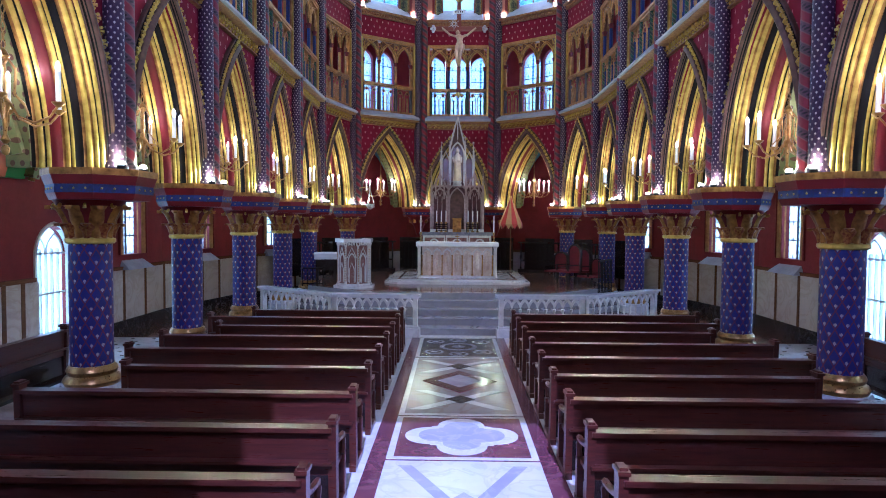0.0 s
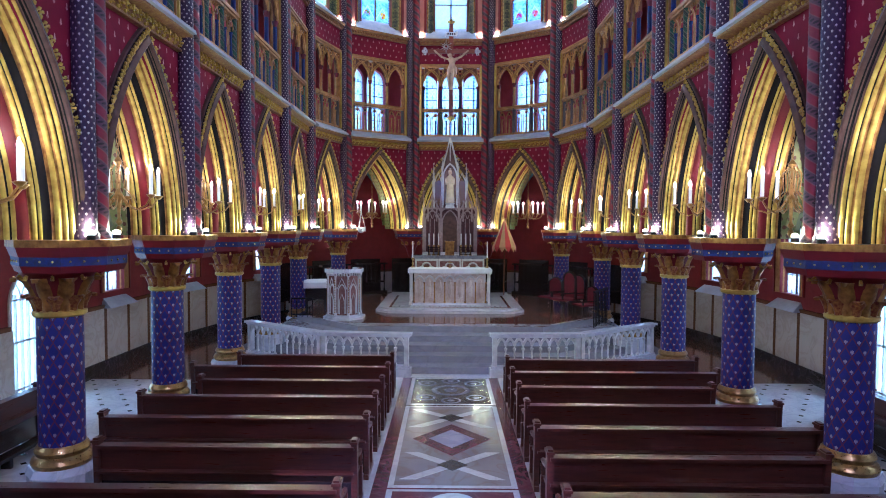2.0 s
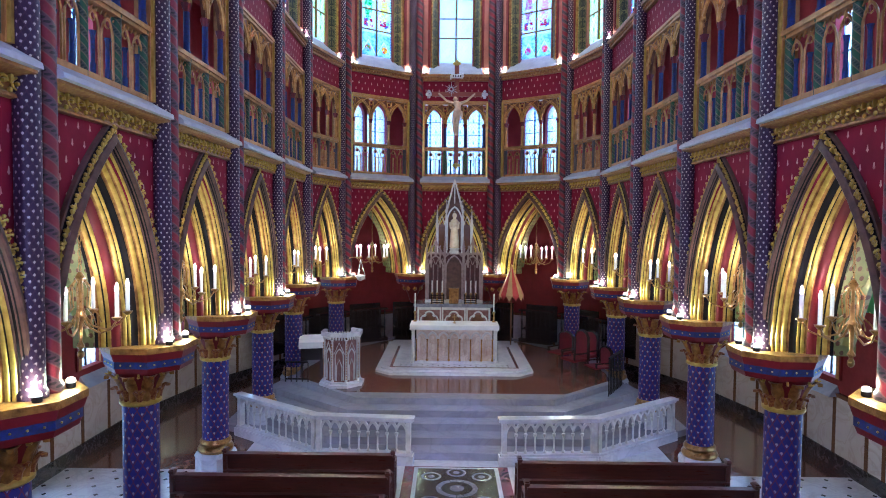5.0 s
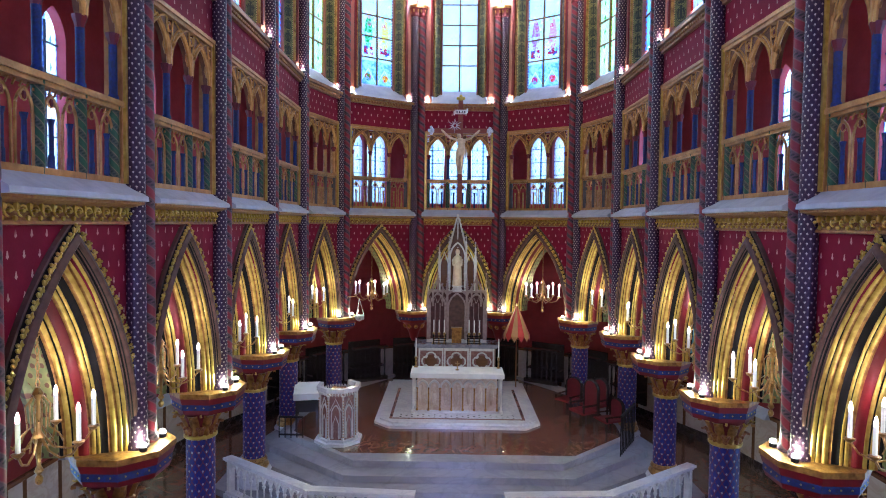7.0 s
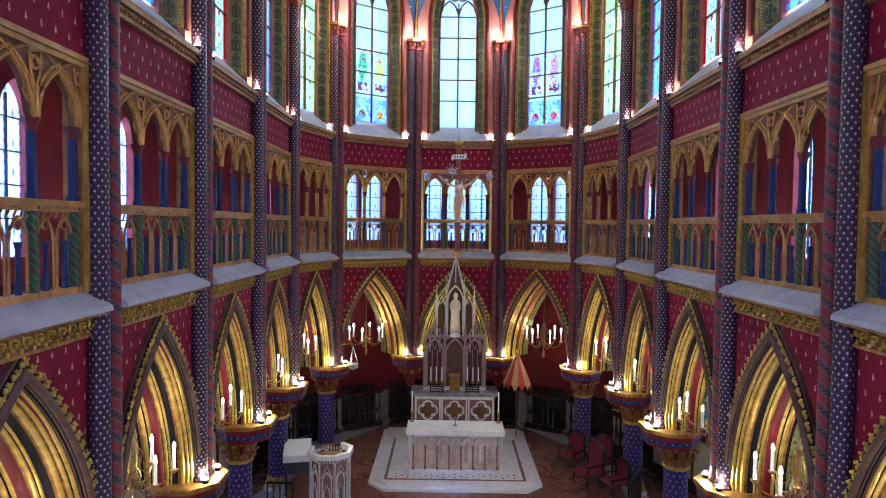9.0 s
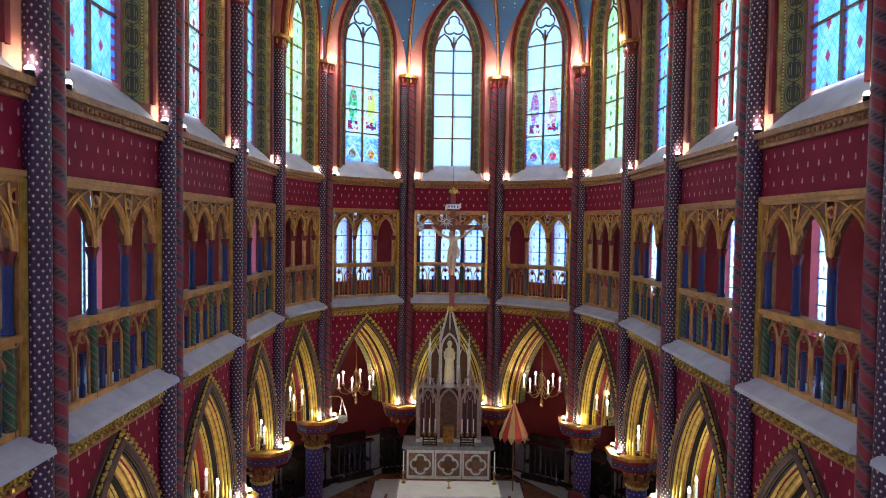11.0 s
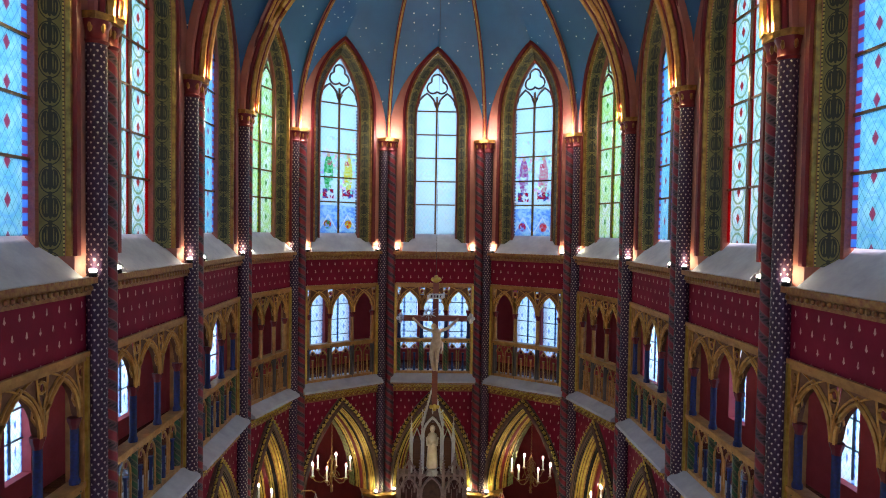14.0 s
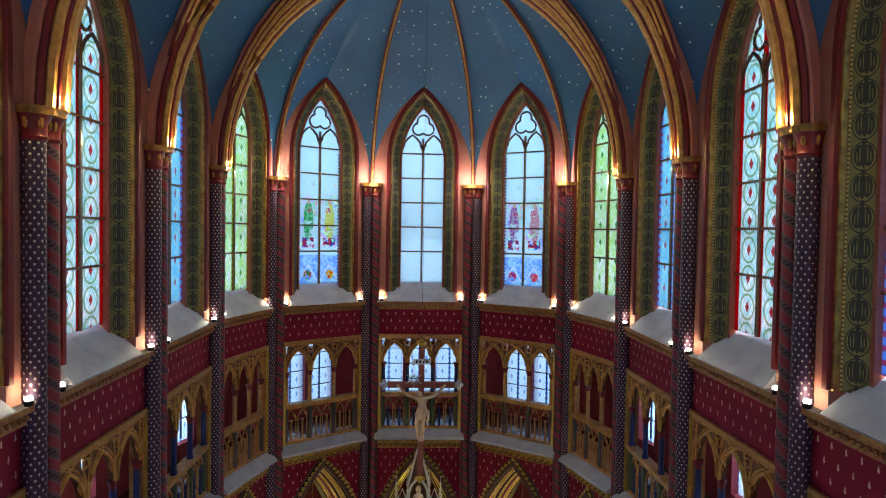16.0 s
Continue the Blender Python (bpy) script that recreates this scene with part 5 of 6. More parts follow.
for side in (-1, 1):
    for y in (9.3, 6.4):
        b = pew(pose(side * 6.6, y, 0, 0, 0, -side * 90), -1.2, 1.2)
        tagged(b, "short dark wooden bench along the aisle", "pew", "aisle benches")


# ---------------------------------------------------------------- communion rail
def rail_run(p, q, n, low=0.0):
    a, b = Vector((*p, 0)), Vector((*q, 0))
    L = (b - a).length
    x = (b - a).normalized()
    m = Matrix((x, Vector((0, 0, 1)).cross(x), Vector((0, 0, 1)))).transposed().to_4x4()
    m.translation = a
    t = thing("communion_rail", m, "white marble communion rail with a row of pointed arches", "railing", "communion rail")
    part("handrail", Geo().box(-0.08, L + 0.08, -0.12 + low, 0.12 - low, 0.94 + low, 1.0 - low).box(-0.04, L + 0.04, -0.08 + low, 0.08 - low, 0.9, 0.94 + low), MARBLE, t, "white marble handrail")
    part("base", Geo().box(-0.06, L + 0.06, -0.12 + low, 0.12 - low, 0.0, 0.2 - low).box(-0.03, L + 0.03, -0.09 + low, 0.09 - low, 0.2 - low, 0.25 - low), MARBLE, t, "white marble base")
    for xx in (0.05, L - 0.05):
        part("post", Geo().box(xx - 0.05, xx + 0.05, -0.07, 0.07, 0.25, 0.9), MARBLE_CARVED, t)
    s = (L - 0.2) / n
    for k in range(n):
        c = 0.1 + (k + 0.5) * s
        us = [c + s / 2 * j / 6 for j in range(-6, 7)]
        part("arch", Geo().strips(us, lambda u: 0.66 + arch_z(s / 2 - 0.012, 0.18, u - c), lambda u: 0.66 + min(0.24, arch_z(s / 2 + 0.03, 0.26, u - c)), -0.03, 0.03), MARBLE_CARVED, t)
        if k:
            part("baluster", Geo().lathe([(0.04, 0.25), (0.035, 0.29), (0.018, 0.31), (0.018, 0.58), (0.035, 0.62), (0.04, 0.66)], 8, c - s / 2, 0), MARBLE_CARVED, t, "", True)
    return t


for s in (-1, 1):
    pts = [(s * 0.95, 14.72), (s * 2.95, 14.85), (s * 5.1, 16.4)]
    rail_run(*((pts[1], pts[0]) if s < 0 else (pts[0], pts[1])), 9)
    rail_run(*((pts[2], pts[1]) if s < 0 else (pts[1], pts[2])), 11, 0.005)

# ---------------------------------------------------------------- altar platform and altars
FLOOR2 += 0.006


def chamfered(hx, y0, y1, c):
    return [(-hx + c, y0), (hx - c, y0), (hx, y0 + c), (hx, y1), (-hx, y1), (-hx, y0 + c)]


t = thing("altar_platform", pose(0, 0, 0), "stepped white marble altar platform with a dark inlaid border", "platform")
part("step", Geo().prism(chamfered(2.25, 19.05, 23.7, 0.42), FLOOR2, 0.87), MARBLE, t)
part("step", Geo().prism(chamfered(2.12, 19.2, 23.7, 0.4), 0.87, 0.93), MARBLE, t)
g = Geo()
for x0, x1, y0, y1 in ((-1.85, 1.85, 19.5, 19.58), (-1.85, -1.77, 19.58, 22.6), (1.77, 1.85, 19.58, 22.6)):
    g.box(x0, x1, y0, y1, 0.93, 0.935)
part("inlay", g, MARBLE_ROSE, t, "dark red inlaid border")
for r in range(3):
    for k in range(-5, 6):
        c = (k * 0.31 + (0.155 if r % 2 else 0), 19.68 + 0.1 * r)
        if abs(c[0]) < 1.7:
            part("dot", Geo().prism([(c[0] - 0.03, c[1]), (c[0], c[1] - 0.03), (c[0] + 0.03, c[1]), (c[0], c[1] + 0.03)], 0.93, 0.934), MARBLE_BLACK, t)


def niche_front(t, x0, x1, n, y, z0, z1, back, mat):
    """A row of pointed niches with colonnettes on a front at y."""
    s = (x1 - x0) / n
    for k in range(n):
        c = x0 + (k + 0.5) * s
        part("niche", pane(lancet_outline(s / 2 - 0.03, s * 0.62, z1 - 0.1 - s * 0.62, z0), y - 0.005, c), back, t, "veined relief panel")
        part("relief", Geo().ball(c, y - 0.01, (z0 + z1) / 2 - 0.06, s * 0.2, 0.05, (z1 - z0) * 0.3, 8, 5).ball(c, y - 0.01, z1 - 0.1 - s * 0.5, s * 0.1, 0.05, s * 0.12, 7, 4), back, t, "", True)
        part("arch", moved(arch_sweep(s / 2, s * 0.66, z1 - 0.1 - s * 0.62, [(0, y - 0.07), (0.045, y - 0.07), (0.045, y + 0.02), (0, y + 0.02)], 6), c), mat, t)
    for k in range(n + 1):
        part("colonnette", Geo().lathe([(0.035, z0), (0.03, z0 + 0.05), (0.018, z0 + 0.07), (0.018, z1 - 0.16 - s * 0.6), (0.035, z1 - 0.1 - s * 0.6)], 8, x0 + k * s, y - 0.04), GOLD_OLD, t, "gilt colonnette", True)


t = thing("altar", pose(0, 20.0, 0.93), "white marble altar table with carved arched niches and a linen cloth", "altar")
part("body", Geo().box(-1.12, 1.12, 0.12, 0.8, 0.0, 1.0), ONYX, t, "warm veined body")
part("plinth", Geo().box(-1.2, 1.2, 0.05, 0.86, 0.0, 0.07), MARBLE, t)
niche_front(t, -1.12, 1.12, 7, 0.1, 0.07, 1.02, ONYX, MARBLE_CARVED)
part("mensa", Geo().box(-1.3, 1.3, 0.0, 0.88, 1.04, 1.12).box(-1.22, 1.22, 0.05, 0.84, 1.0, 1.04), MARBLE, t, "thick white marble top")
for x in (-1.23, 1.23):
    for y in (0.08, 0.78):
        part("leg", Geo().lathe([(0.06, 0.0), (0.05, 0.07), (0.03, 0.1), (0.03, 0.92), (0.055, 1.0)], 10, x, y), MARBLE_CARVED, t, "white marble colonnette", True)
tagged(part("altar_cloth", Geo().box(-1.31, 1.31, -0.01, 0.89, 1.122, 1.13).box(-1.31, 1.31, -0.018, -0.01, 1.0, 1.13), LINEN, at=pose(0, 20.0, 0.93)), "white linen altar cloth on the altar table", "cloth")
t = thing("altar_cross", pose(0, 20.45, 2.06), "small brass standing cross on the altar", "cross")
part("stem", Geo().box(-0.012, 0.012, -0.012, 0.012, 0.02, 0.26).box(-0.07, 0.07, -0.012, 0.012, 0.17, 0.195), BRASS, t)
part("foot", Geo().lathe([(0.06, 0.0), (0.05, 0.02), (0.015, 0.03)], 10), BRASS, t, "", True)


def candlestick(m, h, wax, group):
    t = thing("candlestick", m, "brass candlestick with a tall white candle", "candlestick", group)
    part("stem", Geo().lathe([(0.07, 0), (0.06, 0.02), (0.02, 0.05), (0.03, h * 0.5), (0.015, h * 0.6), (0.045, h), (0.045, h + 0.015)], 10), BRASS, t, "", True)
    part("candle", Geo().lathe([(0.017, h + 0.015), (0.016, h + wax)], 8), CANDLE, t, "white candle", True)
    return t


for x in (-1.2, 1.2):
    candlestick(pose(x, 20.75, 2.06), 0.3, 0.55, "altar candles")

t = thing("high_altar", pose(0, 22.65, 0.93), "carved stone rear altar with three quatrefoil roundels", "altar")
part("body", Geo().box(-1.26, 1.26, 0.08, 0.9, 0.0, 1.32), MARBLE_ROSE, t, "dark red marble body")
part("top", Geo().box(-1.36, 1.36, 0.0, 0.95, 1.34, 1.42).box(-1.3, 1.3, 0.04, 0.92, 1.3, 1.34), MARBLE_GREY, t, "grey marble top")
for k in range(3):
    c = (k - 1) * 0.82
    for x0, x1, z0, z1 in ((c - 0.4, c - 0.35, 0.5, 1.26), (c + 0.35, c + 0.4, 0.5, 1.26), (c - 0.4, c + 0.4, 1.22, 1.3), (c - 0.4, c + 0.4, 0.45, 0.52)):
        part("frame_bar", Geo().box(x0, x1, 0.02, 0.08, z0, z1), MARBLE_CARVED, t)
    g = Geo()
    for e in range(4):
        b = e * math.pi / 2
        cx, cz = c + 0.13 * math.cos(b), 0.87 + 0.13 * math.sin(b)
        g.tube([(cx + 0.16 * math.cos(q), 0.05, cz + 0.16 * math.sin(q)) for q in [b - 1.75 + 3.5 * j / 8 for j in range(9)]], 0.03, 6)
    part("quatrefoil", g, MARBLE_CARVED, t, "white quatrefoil ring", True)
    part("roundel", Geo().ball(c, 0.08, 0.87, 0.2, 0.05, 0.2, 12, 6), WOOD_BROWN, t, "brown relief roundel", True)

# retable with niches, pinnacles and spire
t = thing("retable", pose(0, 23.05, 2.35), "tall carved gothic retable with pinnacles, a niche and a spire", "retable")
y0, y1 = 0.0, 0.42


def pinnacle(x, y, z0, z1, r, stone=MARBLE_CARVED):
    zc = z0 + (z1 - z0) * 0.55
    g = Geo().prism([(x - r, y - r), (x + r, y - r), (x + r, y + r), (x - r, y + r)], z0, zc)
    g.prism([(x - r * 1.3, y - r * 1.3), (x + r * 1.3, y - r * 1.3), (x + r * 1.3, y + r * 1.3), (x - r * 1.3, y + r * 1.3)], zc, zc + 0.03)
    g.prism([(x - r, y - r), (x + r, y - r), (x + r, y + r), (x - r, y + r)], zc + 0.03, z1 - 0.05, 0.08)
    for j in range(4):
        zz = zc + 0.08 + j * (z1 - zc - 0.15) / 4
        rr = r * (1 - j / 4) + 0.012
        for dx, dy in ((-rr, 0), (rr, 0), (0, -rr)):
            g.ball(x + dx, y + dy, zz, 0.014, 0.014, 0.018, 5, 3)
    g.ball(x, y, z1 - 0.03, 0.022, 0.022, 0.035, 6, 4)
    return part("pinnacle", g, stone, t)


part("core", Geo().box(-0.93, 0.93, y0 + 0.12, y1, 0.0, 1.68), ROSE_SHADED, t, "rose stone core darkened as in shade")
part("base", Geo().box(-0.98, 0.98, y0 - 0.02, y1, 0.0, 0.1), MARBLE_CARVED, t)
for c, hw in ((-0.63, 0.28), (0.0, 0.3), (0.63, 0.28)):
    # Flat dark plate: the recess's shade is painted, not hollowed out.
    part("recess", pane(lancet_outline(hw - 0.05, 0.44, 1.15, 0.1), y0 + 0.1, c), UMBER if c == 0 else ROSE_SHADED, t, "dark plate for the shade of a recess")
    part("niche_arch", moved(arch_sweep(hw, 0.48, 1.15, [(0, y0 - 0.02), (0.045, y0 - 0.02), (0.045, y0 + 0.12), (0, y0 + 0.12)], 7, True, 1.05), c), STONE_SHADED, t)
    g = Geo()
    for sx in (-1, 1):
        g.tube([(c + sx * (hw + 0.02), y0 + 0.02, 1.55), (c, y0 + 0.02, 1.55 + (0.55 if c else 0.25))], 0.025, 5)
    part("gable", g, STONE_SHADED, t)
    for sx in (-1, 1):
        part("column", Geo().lathe([(0.04, 0.1), (0.022, 0.14), (0.022, 1.1), (0.04, 1.16)], 8, c + sx * hw, y0 - 0.01), STONE_SHADED, t, "", True)
part("tabernacle", Geo().box(-0.16, 0.16, -0.1, 0.12, 0.0, 0.46).prism([(-0.18, -0.12), (0.18, -0.12), (0.18, 0.1), (-0.18, 0.1)], 0.46, 0.5), GOLD_OLD, t, "aged gilt tabernacle")
for x in (-0.94, -0.32, 0.32, 0.94):
    pinnacle(x, y0, 0.1 if abs(x) > 0.5 else 1.16, 2.3 if abs(x) > 0.5 else 2.25, 0.04, STONE_SHADED)
for x in (-0.63, 0.63):
    pinnacle(x, y0 + 0.02, 1.55, 2.3, 0.035, STONE_SHADED)
part("parapet", Geo().box(-0.97, 0.97, y0, y1, 1.64, 1.7), STONE_SHADED, t)
for sx in (-1, 1):
    for x in (0.475, 0.785):
        pinnacle(sx * x, y0, 1.2, 1.95, 0.026, STONE_SHADED)
    for x in (0.4, 0.55, 0.71, 0.86):
        g = Geo().tube([(sx * x - 0.07, y0 - 0.01, 1.3), (sx * x, y0 - 0.01, 1.5), (sx * x + 0.07, y0 - 0.01, 1.3)], 0.014, 4)
        part("cusped_arch", g.tube([(sx * x, y0 - 0.01, 1.3), (sx * x, y0 - 0.01, 0.2)], 0.01, 4), STONE_SHADED, t)
part("tower", Geo().box(-0.58, 0.58, 0.24, 0.42, 1.68, 2.65).box(-0.28, 0.28, 0.28, 0.42, 1.68, 3.2), ROSE_SHADED, t, "dark rose stone tower")
# Flat brown plates; the shade inside these niches is in their colour.
part("niche", pane(lancet_outline(0.22, 0.4, 2.8, 1.86), 0.2, 0.0), WOOD_BROWN, t, "dark plate for the shade of the niche")
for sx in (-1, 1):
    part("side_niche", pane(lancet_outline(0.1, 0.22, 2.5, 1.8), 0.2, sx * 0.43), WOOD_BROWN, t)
    part("side_arch", Geo().box(sx * 0.43 - 0.15, sx * 0.43 - 0.12, 0.14, 0.3, 1.75, 2.6).box(sx * 0.43 + 0.12, sx * 0.43 + 0.15, 0.14, 0.3, 1.75, 2.6).tube([(sx * 0.43 - 0.15, 0.16, 2.56), (sx * 0.43, 0.16, 2.95), (sx * 0.43 + 0.15, 0.16, 2.56)], 0.03, 5), MARBLE_CARVED, t)
    pinnacle(sx * 0.59, 0.15, 1.68, 3.3, 0.045)
    pinnacle(sx * 0.28, 0.1, 1.68, 3.5, 0.04)
part("canopy_arch", arch_sweep(0.27, 0.5, 2.8, [(0, 0.04), (0.05, 0.04), (0.05, 0.2), (0, 0.2)], 8, True, 1.0), MARBLE_CARVED, t)
g = Geo()
for sx in (-1, 1):
    g.tube([(sx * 0.29, 0.1, 3.05), (sx * 0.02, 0.1, 4.12)], 0.045, 6, 0.02)
    for j in range(7):
        f = (j + 0.5) / 7
        g.ball(sx * (0.33 - 0.29 * f), 0.08, 3.08 + 1.0 * f, 0.03, 0.03, 0.03, 5, 3)
g.tube([(0, 0.2, 3.1), (0, 0.12, 4.1)], 0.03, 6, 0.02)
g.ball(0, 0.1, 4.15, 0.04, 0.04, 0.06, 6, 4)
part("spire", g, MARBLE_CARVED, t, "open crocketed spire")
part("spire_core", Geo().prism([(-0.22, 0.12), (0.22, 0.12), (0.22, 0.4), (-0.22, 0.4)], 3.12, 4.06, 0.08), UMBER, t, "rose brown spire")
part("pedestal", Geo().lathe([(0.2, 1.68), (0.17, 1.72), (0.14, 1.8), (0.19, 1.86)], 8, 0, 0.1), MARBLE_CARVED, t)
g = Geo().lathe([(0.1, 0.0), (0.13, 0.03), (0.115, 0.3), (0.1, 0.52), (0.125, 0.66), (0.1, 0.76), (0.045, 0.8), (0.04, 0.82)], 14)
g.ball(0, 0, 0.89, 0.06, 0.065, 0.085, 10, 6)
g.tube([(-0.11, -0.02, 0.7), (-0.1, -0.1, 0.55), (-0.02, -0.12, 0.58)], 0.035, 6).tube([(0.11, -0.02, 0.7), (0.1, -0.1, 0.55), (0.02, -0.12, 0.6)], 0.035, 6)
tagged(part("statue", g, IVORY, smooth=True, at=pose(0, 23.13, 4.212) @ Matrix.Diagonal((1.25, 1.1, 1.24, 1.0))), "ivory painted standing statue in the retable niche", "statue")
for sx in (-1, 1):
    for k in range(3):
        candlestick(pose(sx * (0.4 + 0.17 * k), 22.85, 2.35), 0.35, 0.42, "rear altar candles")
    c = thing("candle_rack", pose(sx * 0.55, 22.74, 2.35), "small black slatted candle rack on the rear altar", "rack", "candle racks")
    for k in range(4):
        part("slat", Geo().box(-0.2, 0.2, -0.05, -0.03, 0.03 + 0.075 * k, 0.06 + 0.075 * k), BLACK, c)
    for x in (-0.2, 0.2):
        part("upright", Geo().box(x - 0.015, x + 0.015, -0.06, -0.02, 0.0, 0.34), BLACK, c)

# hanging crucifix
t = thing("crucifix", pose(0, 20.27, 6.68), "hanging wooden crucifix with gilt trefoil ends over the altar", "crucifix")
part("upright", Geo().box(-0.065, 0.065, -0.03, 0.04, 0.12, 2.98), CROSS_WOOD, t, "brown wooden beam")
part("crossbar", Geo().box(-0.73, 0.73, -0.032, 0.038, 2.08, 2.21), CROSS_WOOD, t, "brown wooden beam")
for x, z, dx, dz in ((-0.79, 2.145, 1, 0), (0.79, 2.145, -1, 0), (0, 3.02, 0, -1), (0, 0.1, 0, 1)):
    g = Geo().ball(x, 0, z, 0.07, 0.05, 0.07, 8, 5)
    for b in range(3):
        a0 = math.atan2(-dz, -dx) + (b - 1) * 1.25
        g.ball(x + 0.08 * math.cos(a0), 0, z + 0.08 * math.sin(a0), 0.05, 0.04, 0.05, 7, 4)
    part("finial", g, GOLD if dz else SILVER, t, "gilt trefoil end", True)
part("title_scroll", Geo().box(-0.17, 0.17, -0.06, -0.03, 2.6, 2.72).box(-0.2, -0.16, -0.07, -0.03, 2.57, 2.69).box(0.16, 0.2, -0.07, -0.03, 2.63, 2.75), LINEN, t, "pale scroll board")
for k in range(4):
    part("letter_bar", Geo().box(-0.12 + 0.07 * k, -0.085 + 0.07 * k, -0.066, -0.06, 2.63, 2.69), WOOD_DARK, t)
g = Geo()
for k in range(12):
    a0 = k * math.pi / 6
    r = 0.2 if k % 2 else 0.14
    g = Geo().tube([(-0.16 + 0.04 * math.cos(a0), -0.06, 2.28 + 0.04 * math.sin(a0)), (-0.16 + r * math.cos(a0), -0.06, 2.28 + r * math.sin(a0))], 0.016, 4, 0.004)
    part("ray", g, SILVER, t, "silver ray")
part("wire", Geo().tube([(0, 0, 3.05), (0, 0, 11.14)], 0.004, 4), LEAD, t, "thin hanging wire")
# the carved figure: one plain mesh
g = Geo()
g.ball(-0.04, -0.16, 1.96, 0.065, 0.075, 0.09, 10, 6)
g.lathe([(0.07, 1.5), (0.1, 1.6), (0.085, 1.7), (0.115, 1.78), (0.12, 1.84), (0.06, 1.9)], 12, 0, -0.11)
for sx in (-1, 1):
    g.tube([(sx * 0.1, -0.11, 1.83), (sx * 0.3, -0.11, 1.92), (sx * 0.46, -0.08, 2.09), (sx * 0.53, -0.06, 2.16)], 0.042, 7, 0.024)
    g.tube([(sx * 0.055, -0.11, 1.5), (sx * 0.06, -0.17, 1.2), (sx * 0.035, -0.1, 0.82), (sx * 0.02, -0.12, 0.7)], 0.07, 7, 0.035)
g.lathe([(0.11, 1.3), (0.13, 1.4), (0.12, 1.55), (0.1, 1.6)], 12, 0, -0.12)
g.tube([(0.12, -0.14, 1.52), (0.16, -0.16, 1.35), (0.15, -0.15, 1.2)], 0.04, 6, 0.02)
g.v = [(x + (0.03 * math.sin(5.0 * (2.0 - z)) if z < 1.8 else 0.0), y, 2.05 - (2.05 - z) * 0.82 if z < 2.05 else z) for x, y, z in g.v]
tagged(part("carved_figure", g, FLESH, smooth=True, at=pose(0, 20.27, 6.68)), "pale painted carved wooden figure fixed to the crucifix", "statue")

# ---------------------------------------------------------------- ambo
t = thing("ambo", pose(-2.98, 18.15, FLOOR2) @ Matrix.Diagonal((0.84, 0.84, 0.9, 1.0)), "octagonal carved stone ambo with gothic niches and a scalloped top", "pulpit")
R8 = 0.58
part("base", Geo().prism(octa(R8 + 0.14), 0.0, 0.08).prism(octa(R8 + 0.04), 0.08, 0.14), MARBLE, t)
part("body", Geo().prism(octa(R8 - 0.06), 0.14, 1.34), MARBLE_ROSE, t, "rose stone body")
for k in range(8):
    b = k * math.pi / 4
    fm = Matrix.Rotation(b + math.pi / 2, 4, "Z")
    r = (R8 - 0.05) * math.cos(math.pi / 8)
    g = arch_sweep(0.14, 0.26, 0.85, [(0, -r - 0.02), (0.03, -r - 0.02), (0.03, -r + 0.02), (0, -r + 0.02)], 6, True, 0.66)
    g.tube([(-0.16, -r - 0.02, 0.95), (0, -r - 0.02, 1.28), (0.16, -r - 0.02, 0.95)], 0.016, 4)
    g.tube([(-0.08, -r - 0.02, 0.6), (0, -r - 0.02, 0.8), (0.08, -r - 0.02, 0.6)], 0.014, 4)
    g.box(-0.09, -0.07, -r - 0.03, -r, 0.18, 0.62).box(0.07, 0.09, -r - 0.03, -r, 0.18, 0.62)
    g.v = [tuple(fm @ Vector(p)) for p in g.v]
    part("face", g, MARBLE_CARVED, t, "carved gothic panel")
    c = octa(R8 - 0.03)[k]
    part("corner_shaft", Geo().lathe([(0.045, 0.14), (0.045, 0.2), (0.03, 0.22), (0.03, 1.3), (0.05, 1.35)], 8, c[0], c[1]), MARBLE_CARVED, t, "", True)
    for j in range(5):
        g = Geo().ball(0.0 + (j - 2) * 0.085, -r - 0.06, 1.39, 0.03, 0.03, 0.05, 6, 4)
        g.v = [tuple(fm @ Vector(p)) for p in g.v]
        part("scallop", g, MARBLE_CARVED, t, "", True)
    for j in range(14):
        bead = Geo().ball(c[0] * 1.06, c[1] * 1.06, 0.24 + j * 0.075, 0.02, 0.02, 0.03, 5, 3)
        part("bead", bead, GOLD_OLD, t, "gilt bead", True)
g = Geo()
for k in range(8):
    if k in (1, 2):
        continue
    p, q, p2, q2 = octa(R8 + 0.08)[k], octa(R8 + 0.08)[(k + 1) % 8], octa(R8 - 0.05)[k], octa(R8 - 0.05)[(k + 1) % 8]
    g.prism([p, q, q2, p2], 1.44, 1.56)
part("rim", g, MARBLE, t, "white marble rim")
part("lectern_top", Geo().add([(-0.2, -0.2, 1.47), (0.2, -0.2, 1.47), (0.2, 0.12, 1.39), (-0.2, 0.12, 1.39), (-0.2, -0.2, 1.44), (0.2, -0.2, 1.44), (0.2, 0.12, 1.47), (-0.2, 0.12, 1.47)], [(0, 1, 2, 3), (7, 6, 5, 4), (0, 4, 5, 1), (1, 5, 6, 2), (2, 6, 7, 3), (3, 7, 4, 0)]), WOOD_BROWN, t, "dark wooden book rest")


